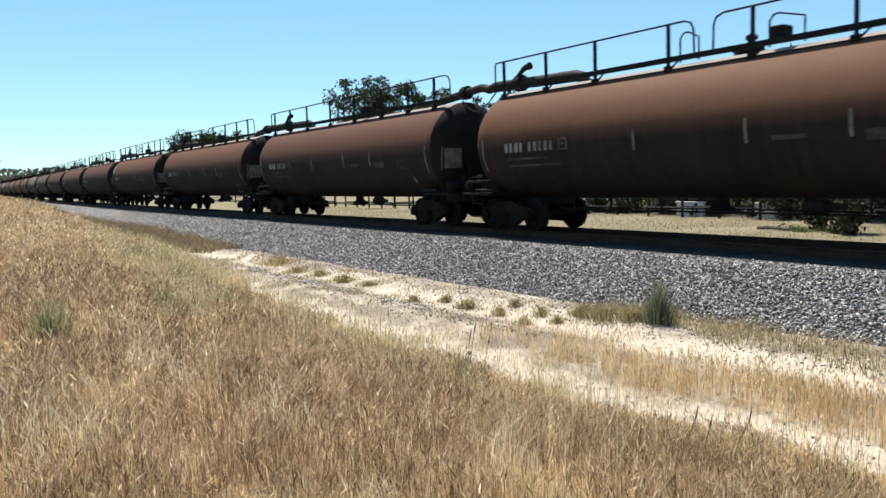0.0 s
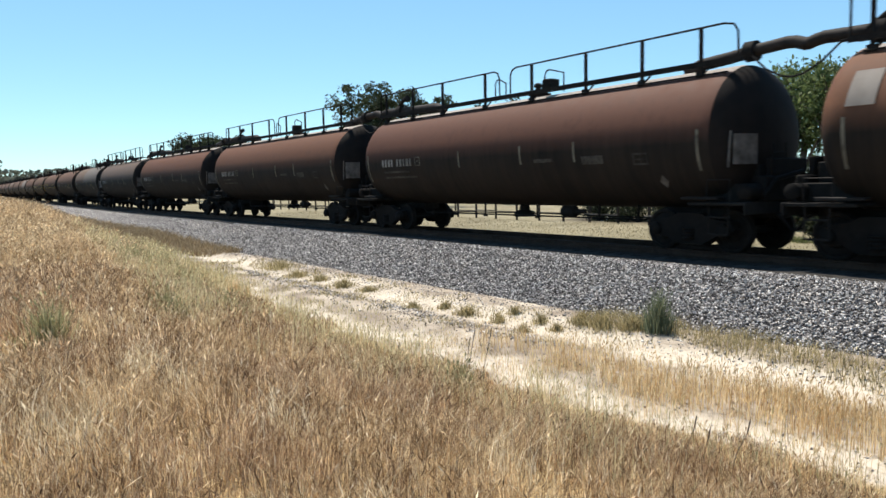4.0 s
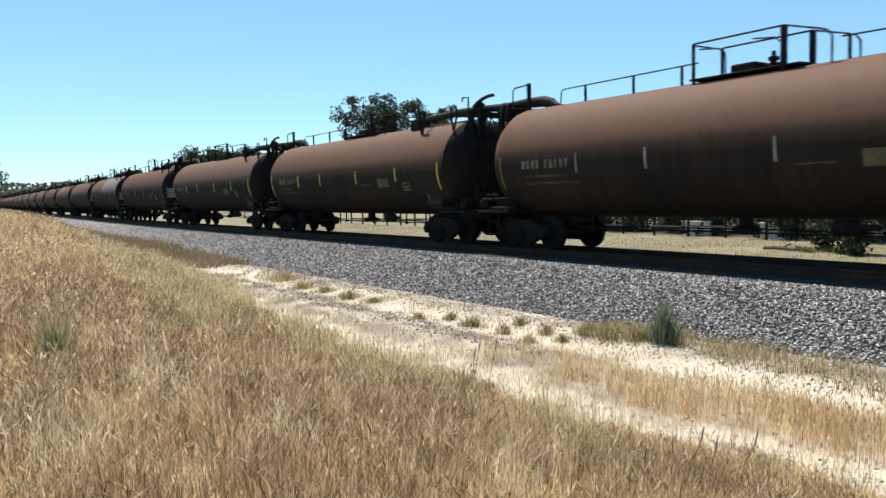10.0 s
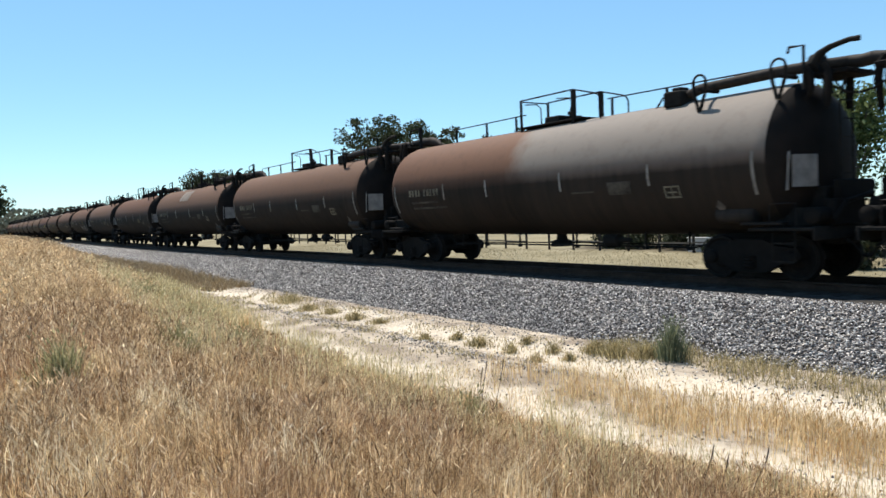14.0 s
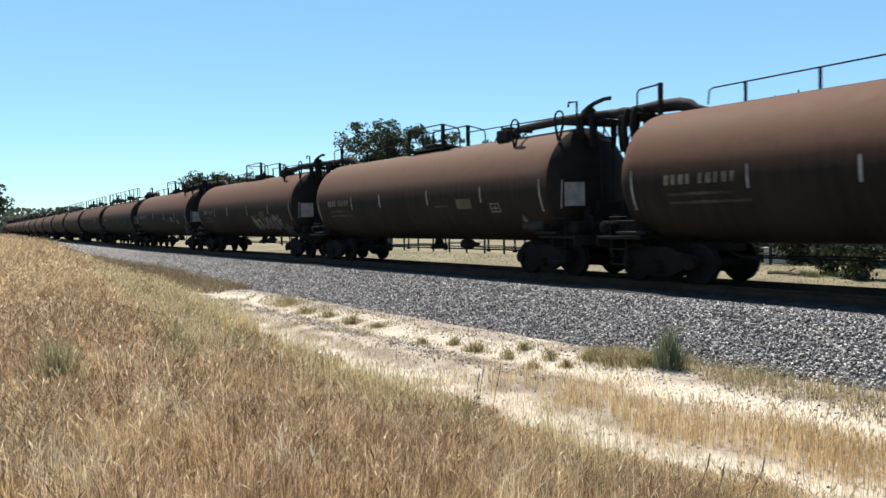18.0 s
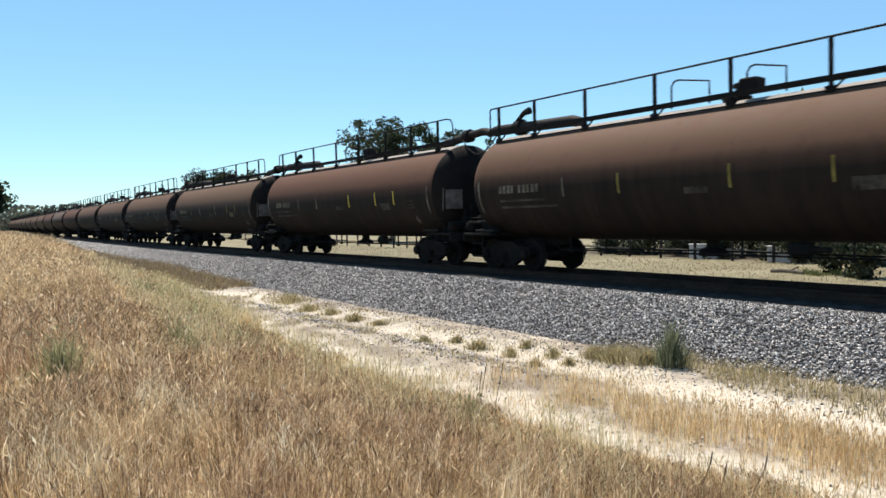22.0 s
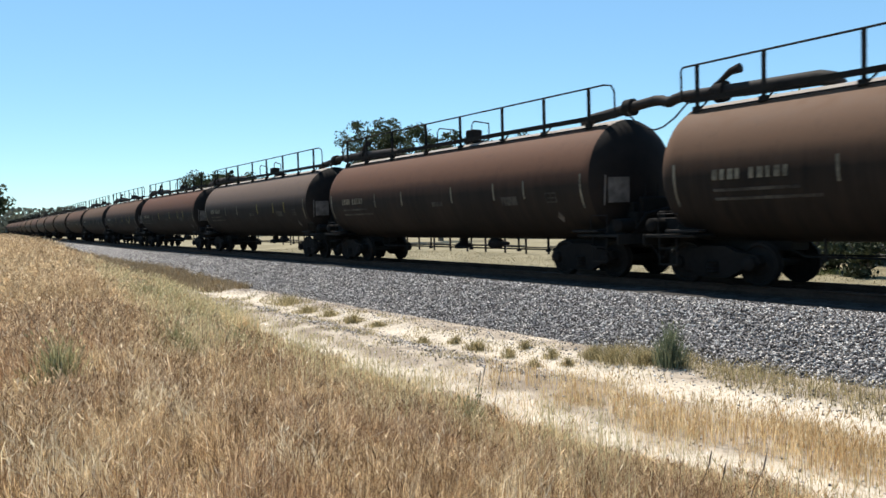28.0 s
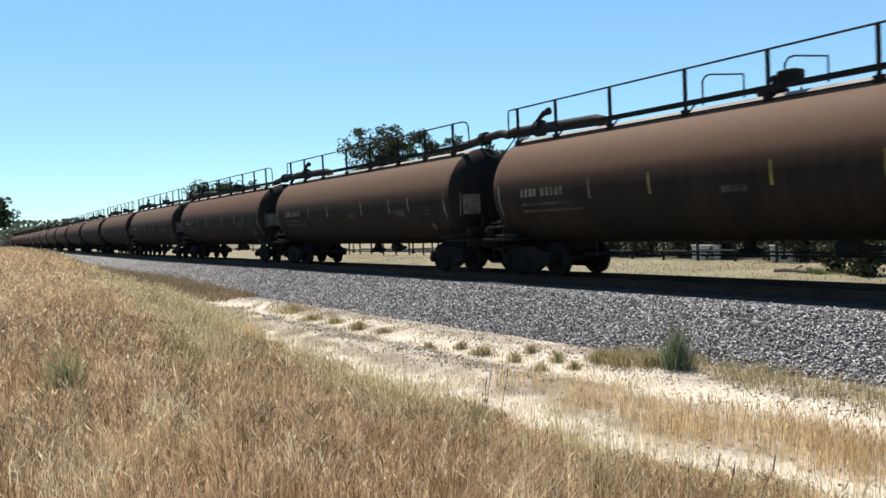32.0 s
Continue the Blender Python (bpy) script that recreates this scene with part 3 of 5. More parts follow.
def build_truck(car, x, turn):
    t = part("truck", Shape().box(-0.22, 0.22, -1.0, 1.0, 0.42, 0.72, 0.04).lathe([(0, 0.3), (0.12, 0.3), (0.16, 0.2)], (0, 0, 0.72), "Z", 16), M_BLACK, car, "black cast steel truck with two wheelsets", (x, 0, 0))
    for s in (-1, 1):
        y = s * 1.0
        sh = Shape()
        top = [(-1.12, 0.50), (-1.05, 0.66), (-0.55, 0.72), (-0.3, 0.84), (0.3, 0.84), (0.55, 0.72), (1.05, 0.66), (1.12, 0.50), (0.98, 0.36), (0.72, 0.36), (0.35, 0.17), (-0.35, 0.17), (-0.72, 0.36), (-0.98, 0.36)]
        k = len(top)
        v = [(a, y + o, b) for o in (-0.09, 0.09) for a, b in top]
        sh.add(v, [tuple(range(k)), tuple(reversed(range(k, 2 * k)))] + [(i, (i + 1) % k, k + (i + 1) % k, k + i) for i in range(k)])
        part("side_frame", sh, M_TRUCK, t)
        for a in (-AXLE_X, AXLE_X):
            part("bearing_cap", Shape().lathe([(0, 0.15), (s * 0.10, 0.15), (s * 0.13, 0.11), (s * 0.15, 0.06)], (a, y + s * 0.07, WHEEL_R + 0.02), "Y", 14), M_TRUCK, t)
        part("spring", Shape().lathe([(q * 0.035, 0.16 if q % 2 else 0.135) for q in range(8)], (0.0, y + s * 0.06, 0.26), "Z", 12), M_TRUCK, t)
    sets = []
    for a in (-AXLE_X, AXLE_X):
        w = part("wheelset", wheelset_shape(), M_WHEEL, t, "", (a, 0, WHEEL_R))
        sets.append(w)
    return sets


def build_car(kind):
    """kind 'long': walkway and handrail over the whole length; 'split': the same with a break amidships; 'short': a small platform amidships."""
    car = thing("tank_car", "long rust-brown railway tank car with dusty top", "tank car", group="cars of the train")
    head = [(0.77 * math.sin(a), 0.0 + TANK_R * math.cos(a)) for a in (radians(90 - 10 * k) for k in range(0, 10))]
    back, front = {"split": (-7.05, 7.2), "short": (-7.0, 7.08), "long": (-7.25, 7.15)}[kind]
    prof = [(back - h, max(r, 0.02)) for h, r in head] + [(x, TANK_R) for x in (back + 0.1, -3.5, 0.0, 3.5, front - 0.1)] + [(front + h, max(r, 0.02)) for h, r in reversed(head)]
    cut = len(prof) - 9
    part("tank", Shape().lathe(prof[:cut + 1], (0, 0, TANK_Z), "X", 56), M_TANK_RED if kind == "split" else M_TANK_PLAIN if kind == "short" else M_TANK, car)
    # own dark part: the front end's shade is put into its black
    part("front_head", Shape().lathe([(a + 0.003, b + 0.003) for a, b in prof[cut:]], (0, 0, TANK_Z), "X", 56), M_HEAD, car, "black domed tank head with its shade painted in")
    # underframe at both ends
    for s in (-1, 1):
        def bx(a, b):
            return (s * a, s * b) if s > 0 else (s * b, s * a)
        x0, x1 = bx(5.2, 8.05)
        part("stub_sill", Shape().box(x0, x1, -0.32, 0.32, 0.72, 1.06, 0.02), M_BLACK, car)
        x0, x1 = bx(6.1, 7.0)
        for y in (-1, 1):
            sh = Shape().add([(x0, y * 0.5, 0.95), (x1, y * 0.5, 0.95), (x1, y * 1.25, 1.75), (x0, y * 1.25, 1.75), (x0, y * 0.5, 1.06), (x1, y * 0.5, 1.06), (x1, y * 1.15, 1.78), (x0, y * 1.15, 1.78)],
                             [(0, 1, 2, 3), (4, 7, 6, 5), (0, 4, 5, 1), (3, 2, 6, 7), (0, 3, 7, 4), (1, 5, 6, 2)])
            part("saddle", sh, M_BLACK, car)
        x0, x1 = bx(6.75, 8.1)
        part("end_platform", Shape().box(x0, x1, -1.42, 1.42, 1.02, 1.09, 0.012), M_BLACK, car, "dark steel end platform")
        x0, x1 = bx(8.1, 8.16)
        part("end_sill", Shape().box(x0, x1, -1.45, 1.45, 0.84, 1.10, 0.015), M_BLACK, car)
        x0, x1 = bx(8.0, 8.66)
        cp = Shape().box(x0, x1, -0.11, 0.11, 0.78, 0.98, 0.03)
        k0, k1 = bx(8.45, 8.68)
        cp.box(k0, k1, -0.02, 0.20, 0.74, 1.02, 0.04)
        part("coupler", cp, M_IRON, car)
        part("air_hose", Shape().tube([(s * 8.1, -0.35, 0.85), (s * 8.3, -0.36, 0.72), (s * 8.45, -0.34, 0.52), (s * 8.55, -0.3, 0.50)], 0.03, 8), M_BLACK, car)
        for y in (-1.38, 1.38):
            st = Shape()
            for z in (0.42, 0.78):
                a, b = bx(7.25, 7.72)
                st.box(a, b, y - 0.04, y + 0.04, z - 0.015, z + 0.015)
            for xx in (7.25, 7.72):
                st.tube([(s * xx, y, 1.05), (s * xx, y, 0.41)], 0.016, 6)
            part("step", st, M_BLACK, car)
            part("grab_iron", Shape().tube([(s * 7.2, y, 1.09), (s * 7.2, y, 1.55), (s * 7.75, y, 1.55), (s * 7.75, y, 1.09)], 0.016, 6), M_IRON, car)
        lad = Shape()
        for y in (-0.35, 0.1):
            lad.tube([(s * 8.06, y, 1.08), (s * 8.06, y, 3.5), (s * 7.6, y, 4.1)] if kind == "short" else [(s * 8.06, y, 1.08), (s * 8.06, y, 2.3)], 0.02, 6)
        for z in (1.4, 1.75, 2.1, 2.45, 2.8, 3.15, 3.5)[:7 if kind == "short" else 3]:
            lad.tube([(s * 8.06, -0.35, z), (s * 8.06, 0.1, z)], 0.014, 6)
        part("ladder", lad, M_BLACK, car)
    board = Shape().add([(front + 0.52 + 0.18 * u + w, -1.24 + 0.52 * u, 1.86 + 0.62 * v) for w in (0.0, 0.03) for u in (0, 1) for v in (0, 1)],
                        [(0, 1, 3, 2), (4, 6, 7, 5), (0, 4, 5, 1), (2, 3, 7, 6), (0, 2, 6, 4), (1, 5, 7, 3)])
    board.tube([(front + 0.45, -1.3, 1.8), (front + 0.5, -1.3, 2.54)], 0.022, 6).tube([(front + 0.4, -1.0, 2.0), (front + 0.6, -1.0, 2.0)], 0.02, 6)
    part("placard_board", board, M_PLACARD if kind == "short" else M_BOARD, car, "faded white rectangular placard board")
    sets = [build_truck(car, s * TRUCK_X, 0) for s in (-1, 1)]
    # gear beneath the tank
    part("bottom_outlet", Shape().lathe([(0, 0.32), (0.14, 0.30), (0.2, 0.16), (0.34, 0.14), (0.36, 0.18), (0.42, 0.18)], (-0.2, 0, 0.56), "Z", 16), M_BLACK, car)
    part("brake_cylinder", Shape().lathe([(-0.35, 0.1), (-0.33, 0.15), (0.1, 0.15), (0.14, 0.08), (0.5, 0.05)], (2.4, -0.55, 0.78), "X", 14), M_BLACK, car)
    if kind == "short":
        part("air_reservoir", Shape().lathe([(-0.5, 0.08), (-0.44, 0.19), (0.44, 0.19), (0.5, 0.08)], (6.3, -1.05, 1.36), "X", 16).tube([(6.0, -1.05, 1.36), (6.0, -0.7, 1.1)], 0.03, 6).tube([(6.6, -1.05, 1.36), (6.6, -0.7, 1.1)], 0.03, 6), M_PIPE, car, "grey cylindrical air reservoir")
    part("brake_pipe", Shape().tube([(-5.4, -0.28, 0.80), (-4.8, -0.48, 0.62), (4.8, -0.48, 0.62), (5.4, -0.28, 0.80)], 0.025, 6), M_BLACK, car)
    part("brake_rod", Shape().tube([(-5.5, 0.1, 0.62), (0.5, 0.1, 0.66), (5.5, 0.1, 0.62)], 0.02, 6), M_BLACK, car)
    for x in (-4.4, -3.1, -1.5, 0.9, 3.3, 4.6):
        part("pipe_hanger", Shape().box(x - 0.02, x + 0.02, -0.50, -0.46, 0.62, 1.05).box(x - 0.06, x + 0.06, -0.52, -0.44, 0.55, 0.64), M_BLACK, car)
    # lettering as bars, stencil panels, reflectors
    x, step = {"split": (-5.98, 0.205), "short": (-5.98, 0.19), "long": (-6.2, 0.18)}[kind]
    for k in range(10):
        if k != 4:
            part("letter_bar", decal(x, x + (0.12, 0.10, 0.125, 0.09)[k % 4], 2.19 if kind == "split" else 2.215, 2.43, 0.02), M_WHITE if kind == "split" else M_WORN, car, "faded white stencilled character bar")
        x += step if k != 4 else step * 0.7
    for z, x1 in ((1.98, -4.3), (1.80, -3.9)):
        part("stencil_line", decal(-5.9 if kind != "long" else -6.2, x1, z, z + 0.06), M_FAINT, car, "worn pale stencil line")
    # stripes, panels and the ruled square sit differently on the three builds
    stripes, panels, square_at = {"split": ((-1.45, 1.38, 3.42), ((1.95, 2.68, 2.08, 2.17), (3.7, 4.4, 1.98, 2.18)), (5.32, 1.92)),
                                  "short": ((-3.95, -1.75, 1.4, 4.3), ((3.06, 3.8, 1.90, 2.20), (1.8, 2.6, 1.98, 2.02)), (4.72, 1.76)),
                                  "long": ((-3.6, -1.7, 1.32, 3.46, 4.8), ((3.8, 4.5, 1.9, 2.14), (0.2, 0.8, 1.98, 2.12)), (5.68, 1.92))}[kind]
    for a, b, c, d in panels:
        part("data_panel", decal(a, b, c, d), M_FAINT, car, "worn pale data panel")
    qx, qz = square_at
    square = Shape()
    for a, b, c, d in ((0, 0.42, 0.23, 0.265), (0, 0.42, 0, 0.035), (0, 0.035, 0.035, 0.23), (0.385, 0.42, 0.035, 0.23), (0.2, 0.22, 0.035, 0.23), (0.08, 0.34, 0.11, 0.14)):
        piece = decal(qx + a, qx + b, qz + c, qz + d)
        square.add(piece.v, piece.f)
    part("stencil_frame", square, M_WORN if kind == "short" else M_FAINT, car, "pale stencilled square of ruled lines")
    for x in stripes:
        part("reflector_stripe", decal(x, x + 0.06, 2.06, 2.54), M_WHITE if kind == "short" else M_WORN, car, "narrow pale reflector stripe")
    if kind == "split":
        mark = Shape()
        for a, b, c, d in ((0, 0.30, 0.26, 0.29), (0, 0.30, 0, 0.03), (0, 0.03, 0.03, 0.26), (0.27, 0.30, 0.03, 0.26), (0.10, 0.20, 0.12, 0.17)):
            piece = decal(-3.85 + a, -3.85 + b, 2.18 + c, 2.18 + d)
            mark.add(piece.v, piece.f)
        part("inspection_mark", mark, M_WORN, car, "small pale stencilled square mark")
    part("reflector_stripe", decal(back + 0.06, back + 0.12, 1.7, 2.6), M_WHITE if kind == "short" else M_WORN, car, "narrow pale reflector stripe")
    part("reflector_stripe", decal(front - 0.16, front - 0.10, 1.75, 2.6), M_WHITE if kind == "short" else M_WORN, car, "narrow pale reflector stripe")
    diamond = decal(5.9, 6.14, 1.40, 1.68)
    for k, (dx, dz) in enumerate(((0.5, 0.0), (0.0, 0.5), (1.0, 0.5), (0.5, 1.0)) * 2):
        diamond.v[k] = tuple(on_tank(5.9 + 0.24 * dx, 1.40 + 0.28 * dz, 0.004 if k < 4 else 0.014))
    diamond.v, diamond.f = diamond.v[:8], [(0, 1, 3, 2), (4, 6, 7, 5), (0, 4, 5, 1), (1, 5, 7, 3), (3, 7, 6, 2), (2, 6, 4, 0)]
    part("warning_diamond", diamond, M_BOARD, car, "small faded diamond placard")
    # top of the tank
    part("manway", Shape().lathe([(-0.05, 0.30), (0.08, 0.30), (0.10, 0.33), (0.15, 0.33), (0.17, 0.2), (0.21, 0.18)], (0.35, 0.15, 3.98), "Z", 20), M_BLACK, car)
    if kind == "short":
        y = -0.52
        part("platform", Shape().box(-1.3, 1.35, -0.56, 0.56, 3.99, 4.03, 0.01), M_BLACK, car)
        for x, r, lo in ((-1.2, 0.028, 3.9), (0.97, 0.05, 3.85)):
            for yy in (y, -y):
                part("post", Shape().box(x - r, x + r, yy - r, yy + r, lo, 4.80), M_BLACK, car)
        for yy in (y, -y):
            part("top_rail", Shape().tube([(-1.2, yy, 4.80), (0.97, yy, 4.80), (1.70, yy, 4.60), (1.86, yy, 4.54), (1.95, yy, 4.42), (1.95, yy, 3.9)], 0.022, 6), M_BLACK, car)
        part("cross_rail", Shape().tube([(-1.2, y, 4.77), (-1.2, -y, 4.77)], 0.02, 6), M_BLACK, car)
        for x in (-1.12, 0.2):
            part("grab_loop", Shape().tube([(x, y + 0.1, 4.68), (x + 0.5, y + 0.1, 4.62), (x + 0.66, y + 0.1, 4.50), (x + 0.68, y + 0.1, 4.04)], 0.018, 6), M_BLACK, car)
        part("safety_valve", Shape().lathe([(0, 0.07), (0.16, 0.07), (0.17, 0.11), (0.24, 0.11), (0.26, 0.05), (0.36, 0.04)], (0.55, -0.2, 4.03), "Z", 12).box(-0.35, 0.25, -0.4, 0.1, 4.03, 4.22, 0.03), M_BLACK, car)
        part("low_rail", Shape().tube([(-5.7, -0.35, 4.02), (-5.66, -0.35, 4.33), (-5.55, -0.35, 4.37), (-1.2, -0.35, 4.40)], 0.018, 6), M_BLACK, car)
        part("low_rail", Shape().tube([(2.05, -0.35, 4.40), (7.0, -0.35, 4.34)], 0.018, 6), M_BLACK, car)
        for x in (-4.75, -3.1, -1.65, 2.2, 3.95):
            part("low_post", Shape().box(x - 0.025, x + 0.025, -0.375, -0.325, 3.9, 4.38), M_BLACK, car)
        part("valve_box", Shape().box(4.15, 4.65, -0.75, -0.2, 3.85, 4.20, 0.03).box(4.3, 4.55, -0.62, -0.3, 4.20, 4.29, 0.02).tube([(3.75, -0.5, 3.9), (3.95, -0.5, 4.12), (4.2, -0.5, 4.14)], 0.025, 6), M_BLACK, car)
        part("top_pipe", Shape().tube([(4.7, -0.45, 4.10), (5.0, -0.50, 4.17), (6.9, -0.48, 4.22), (7.5, -0.28, 4.24), (8.1, 0, 4.25)], 0.115, 12), M_PIPE, car, "dusty interconnecting top pipe")
        for x in (5.38, 7.22):
            sh = Shape().tube([(x - 0.16, -1.03, 4.22), (x - 0.13, -1.03, 3.96), (x - 0.02, -1.05, 3.60), (x + 0.02, -1.05, 3.60), (x + 0.13, -1.03, 3.96), (x + 0.16, -1.03, 4.22)], 0.036, 6)
            sh.tube([(x - 0.16, -1.03, 4.20)] + arc(x, -1.03, 4.22, 0.16, 180, 0, 8) + [(x + 0.16, -1.03, 4.20)], 0.026, 6)
            sh.tube([(x, -1.03, 4.06), (x, -0.4, 4.06)], 0.05, 6)
            part("pipe_saddle", sh, M_BLACK, car, "forked steel pipe saddle")
        part("end_post", Shape().tube([(7.55, -0.7, 3.75), (7.55, -0.7, 4.60), (7.25, -0.7, 4.62), (7.22, -0.7, 4.50)], 0.03, 6), M_BLACK, car)
        part("elbow", Shape().tube([(7.62, -0.45, 4.24), (7.72, -0.45, 4.42), (7.95, -0.45, 4.52), (8.3, -0.45, 4.58), (8.5, -0.45, 4.57)], [0.12, 0.08, 0.055, 0.05, 0.055], 10), M_BLACK, car)
        part("flange", Shape().lathe([(-0.1, 0.21), (0.1, 0.21)], (7.62, -0.33, 4.25), "X", 14), M_BLACK, car)
        part("end_bracket", Shape().box(7.5, 8.35, -0.30, -0.24, 4.02, 4.07).box(7.5, 8.35, 0.24, 0.30, 4.02, 4.07).tube([(8.15, -0.27, 4.02), (8.05, -0.27, 3.62)], 0.025, 6).tube([(7.75, -0.27, 4.02), (7.7, -0.27, 3.5)], 0.025, 6), M_BLACK, car)
        part("top_pipe", Shape().tube([(-8.2, 0, 4.24), (-7.8, 0, 4.24), (-7.5, 0, 4.23), (-6.75, 0, 4.20), (-6.45, 0, 4.12), (-6.25, 0, 4.02), (-5.9, 0, 3.96)], [0.11, 0.12, 0.15, 0.16, 0.15, 0.10, 0.05], 12), M_PIPE, car, "dusty interconnecting top pipe")
        part("end_loop", Shape().tube([(-7.80, -0.3, 3.7), (-7.80, -0.3, 4.58), (-7.72, -0.3, 4.67), (-7.1, -0.3, 4.70)], 0.022, 6).box(-7.12, -7.03, -0.345, -0.255, 3.95, 4.73), M_BLACK, car)
        hose_z = (4.24, 4.22)
    else:
        y, z1 = -0.77, 4.82
        part("walkway", Shape().box(-7.45, 7.6, -0.80, -0.70, 4.03, 4.075, 0.006).box(-7.3, 7.6, -0.815, -0.785, 3.99, 4.10).box(-7.3, 7.6, -0.57, -0.55, 4.04, 4.07).box(-7.3, 7.6, -0.42, -0.40, 4.04, 4.07), M_BLACK, car, "dark steel running board")
        part("walkway_bar", Shape().tube([(-7.0, -0.86, 3.80), (7.3, -0.86, 3.80)], 0.02, 6), M_BLACK, car)
        for x in (-6.87, -5.1, -3.3, -1.05, 1.05, 3.12, 4.95, 6.58) if kind == "split" else (-7.12, -5.5, -3.5, -1.2, 0.85, 3.02, 4.87, 6.6):
            part("post", Shape().box(x - 0.035, x + 0.035, y - 0.03, y + 0.03, 3.72, z1), M_BLACK, car)
            part("post_bracket", Shape().box(x - 0.09, x + 0.09, y - 0.06, y + 0.01, 3.74, 3.9).tube([(x, y, 3.78), (x + 0.26, y + 0.05, 4.03)], 0.022, 6), M_BLACK, car)
        right = [(6.6, y, z1), (7.15, y, z1), (7.38, y, z1 - 0.05), (7.48, y, z1 - 0.2), (7.5, y, 4.08)]
        far = -7.27 if kind == "split" else -7.55
        left = [(far, y, 4.05), (far, y, z1 - 0.06), (far + 0.05, y, z1), (-6.7, y, z1)]
        if kind == "split":
            part("top_rail", Shape().tube(left + [(-1.0, y, z1), (-0.62, y, z1), (-0.45, y, z1 - 0.06), (-0.38, y, z1 - 0.2), (-0.36, y, 4.08)], 0.024, 6), M_BLACK, car)
            part("top_rail", Shape().tube([(0.12, y, 4.08), (0.13, y, z1 - 0.2), (0.2, y, z1 - 0.06), (0.38, y, z1), (1.05, y, z1)] + right, 0.024, 6), M_BLACK, car)
            loops = ((-1.0, 0.5), (1.2, 0.75))
        else:
            part("top_rail", Shape().tube(left + [(0, y, z1)] + right, 0.024, 6), M_BLACK, car)
            loops = ((-1.0, 1.05), (1.0, 0.9))
        for x, w in loops:
            part("grab_loop", Shape().tube([(x, -0.42, 4.0), (x, -0.42, 4.52), (x + 0.08, -0.42, 4.63), (x + 0.2, -0.42, 4.65), (x + w, -0.42, 4.50), (x + w, -0.42, 4.0)], 0.022, 6), M_BLACK, car)
        part("valve_box", Shape().box(*((1.28, 1.62) if kind == "split" else (0.92, 1.34)), -0.62, -0.25, 4.10, 4.38, 0.03), M_BLACK, car)
        part("vent_valve", Shape().lathe([(0, 0.08), (0.2, 0.08), (0.22, 0.13), (0.3, 0.12), (0.34, 0.05)], (0.62, -0.15, 4.05), "Z", 12), M_BLACK, car)
        part("top_pipe", Shape().tube([(-8.2, 0, 4.32), (-7.5, 0, 4.29), (-6.4, 0, 4.24), (-4.75, 0, 4.20), (-4.45, 0, 4.12), (-4.3, 0, 4.0)], [0.13, 0.14, 0.16, 0.16, 0.15, 0.1], 12), M_PIPE, car, "dusty interconnecting top pipe")
        part("elbow", Shape().tube([(-7.3, -0.1, 4.32), (-7.0, -0.1, 4.50), (-6.75, -0.1, 4.66), (-6.5, -0.1, 4.70)], [0.05, 0.06, 0.08, 0.11], 10), M_BLACK, car)
        part("flange", Shape().lathe([(-0.12, 0.24), (0.12, 0.24)], (-7.05, 0, 4.27), "X", 14), M_BLACK, car)
        part("top_pipe", Shape().tube([(5.6, 0, 4.06), (6.0, 0, 4.16), (6.8, 0, 4.22), (7.4, 0, 4.29), (8.1, 0, 4.34)], [0.1, 0.14, 0.14, 0.13, 0.13], 12), M_PIPE, car, "dusty interconnecting top pipe")
        part("flange", Shape().lathe([(-0.12, 0.22), (0.12, 0.22)], (7.3, 0, 4.28), "X", 14), M_BLACK, car)
        hose_z = (4.34, 4.32)
    # half of the sagging flexible links towards each neighbour, and the gear on the end platforms
    for s, z in ((1, hose_z[0]), (-1, hose_z[1])):
        part("link_hose", Shape().tube([(s * 8.1, 0, z), (s * 8.3, 0, z - 0.02), (s * 8.53, 0, 4.24)], 0.13, 12), M_PIPE, car, "dusty flexible link hose")
        part("link_cable", Shape().tube([(s * 7.6, -0.45, 4.1), (s * 7.95, -0.5, 3.78), (s * 8.3, -0.5, 3.60), (s * 8.53, -0.5, 3.56)], 0.022, 6), M_BLACK, car)
        a, b = sorted((s * 7.05, s * 7.98))
        part("head_brace", Shape().box(a, b, -0.95, 0.95, 1.09, 1.46, 0.02).box(*sorted((s * 7.4, s * 7.9)), -0.62, 0.62, 1.46, 1.86, 0.02), M_BLACK, car)
        if kind == "short":
            for k, (x, y) in enumerate(((7.62, -0.62), (7.78, -0.30), (7.95, -0.55), (8.08, -0.1), (8.22, -0.4), (7.9, 0.3), (8.15, 0.45))):
                if s > 0 and x > 8.0:
                    continue
                low = (3.62 if s > 0 else 3.3) - 0.12 * (k % 3)
                part("valve_stem", Shape().tube([(s * (x - 0.1), y, 4.2), (s * x, y, 4.05), (s * (x + 0.03), y - 0.03, 3.75), (s * (x - 0.02), y, low)], [0.06, 0.08, 0.08, 0.06], 8), M_TRUCK, car)
            part("valve_plate", Shape().box(*sorted((s * 7.55, s * 8.3)), -0.5, 0.5, 3.98, 4.08, 0.02), M_TRUCK, car)
        gear = Shape().box(*sorted((s * 7.98, s * 8.22)), -0.85, 0.25, 1.10, 1.62, 0.03).box(*sorted((s * 8.0, s * 8.16)), -0.55, 0.75, 1.60, 1.98, 0.03)
        gear.tube([(s * 8.2, -0.9, 1.2), (s * 8.3, -0.6, 1.55), (s * 8.3, 0.3, 1.7), (s * 8.2, 0.6, 1.3)], 0.05, 8).lathe([(-0.3, 0.1), (-0.26, 0.16), (0.26, 0.16), (0.3, 0.1)], (s * 8.02, -1.05, 1.3), "Y", 12)
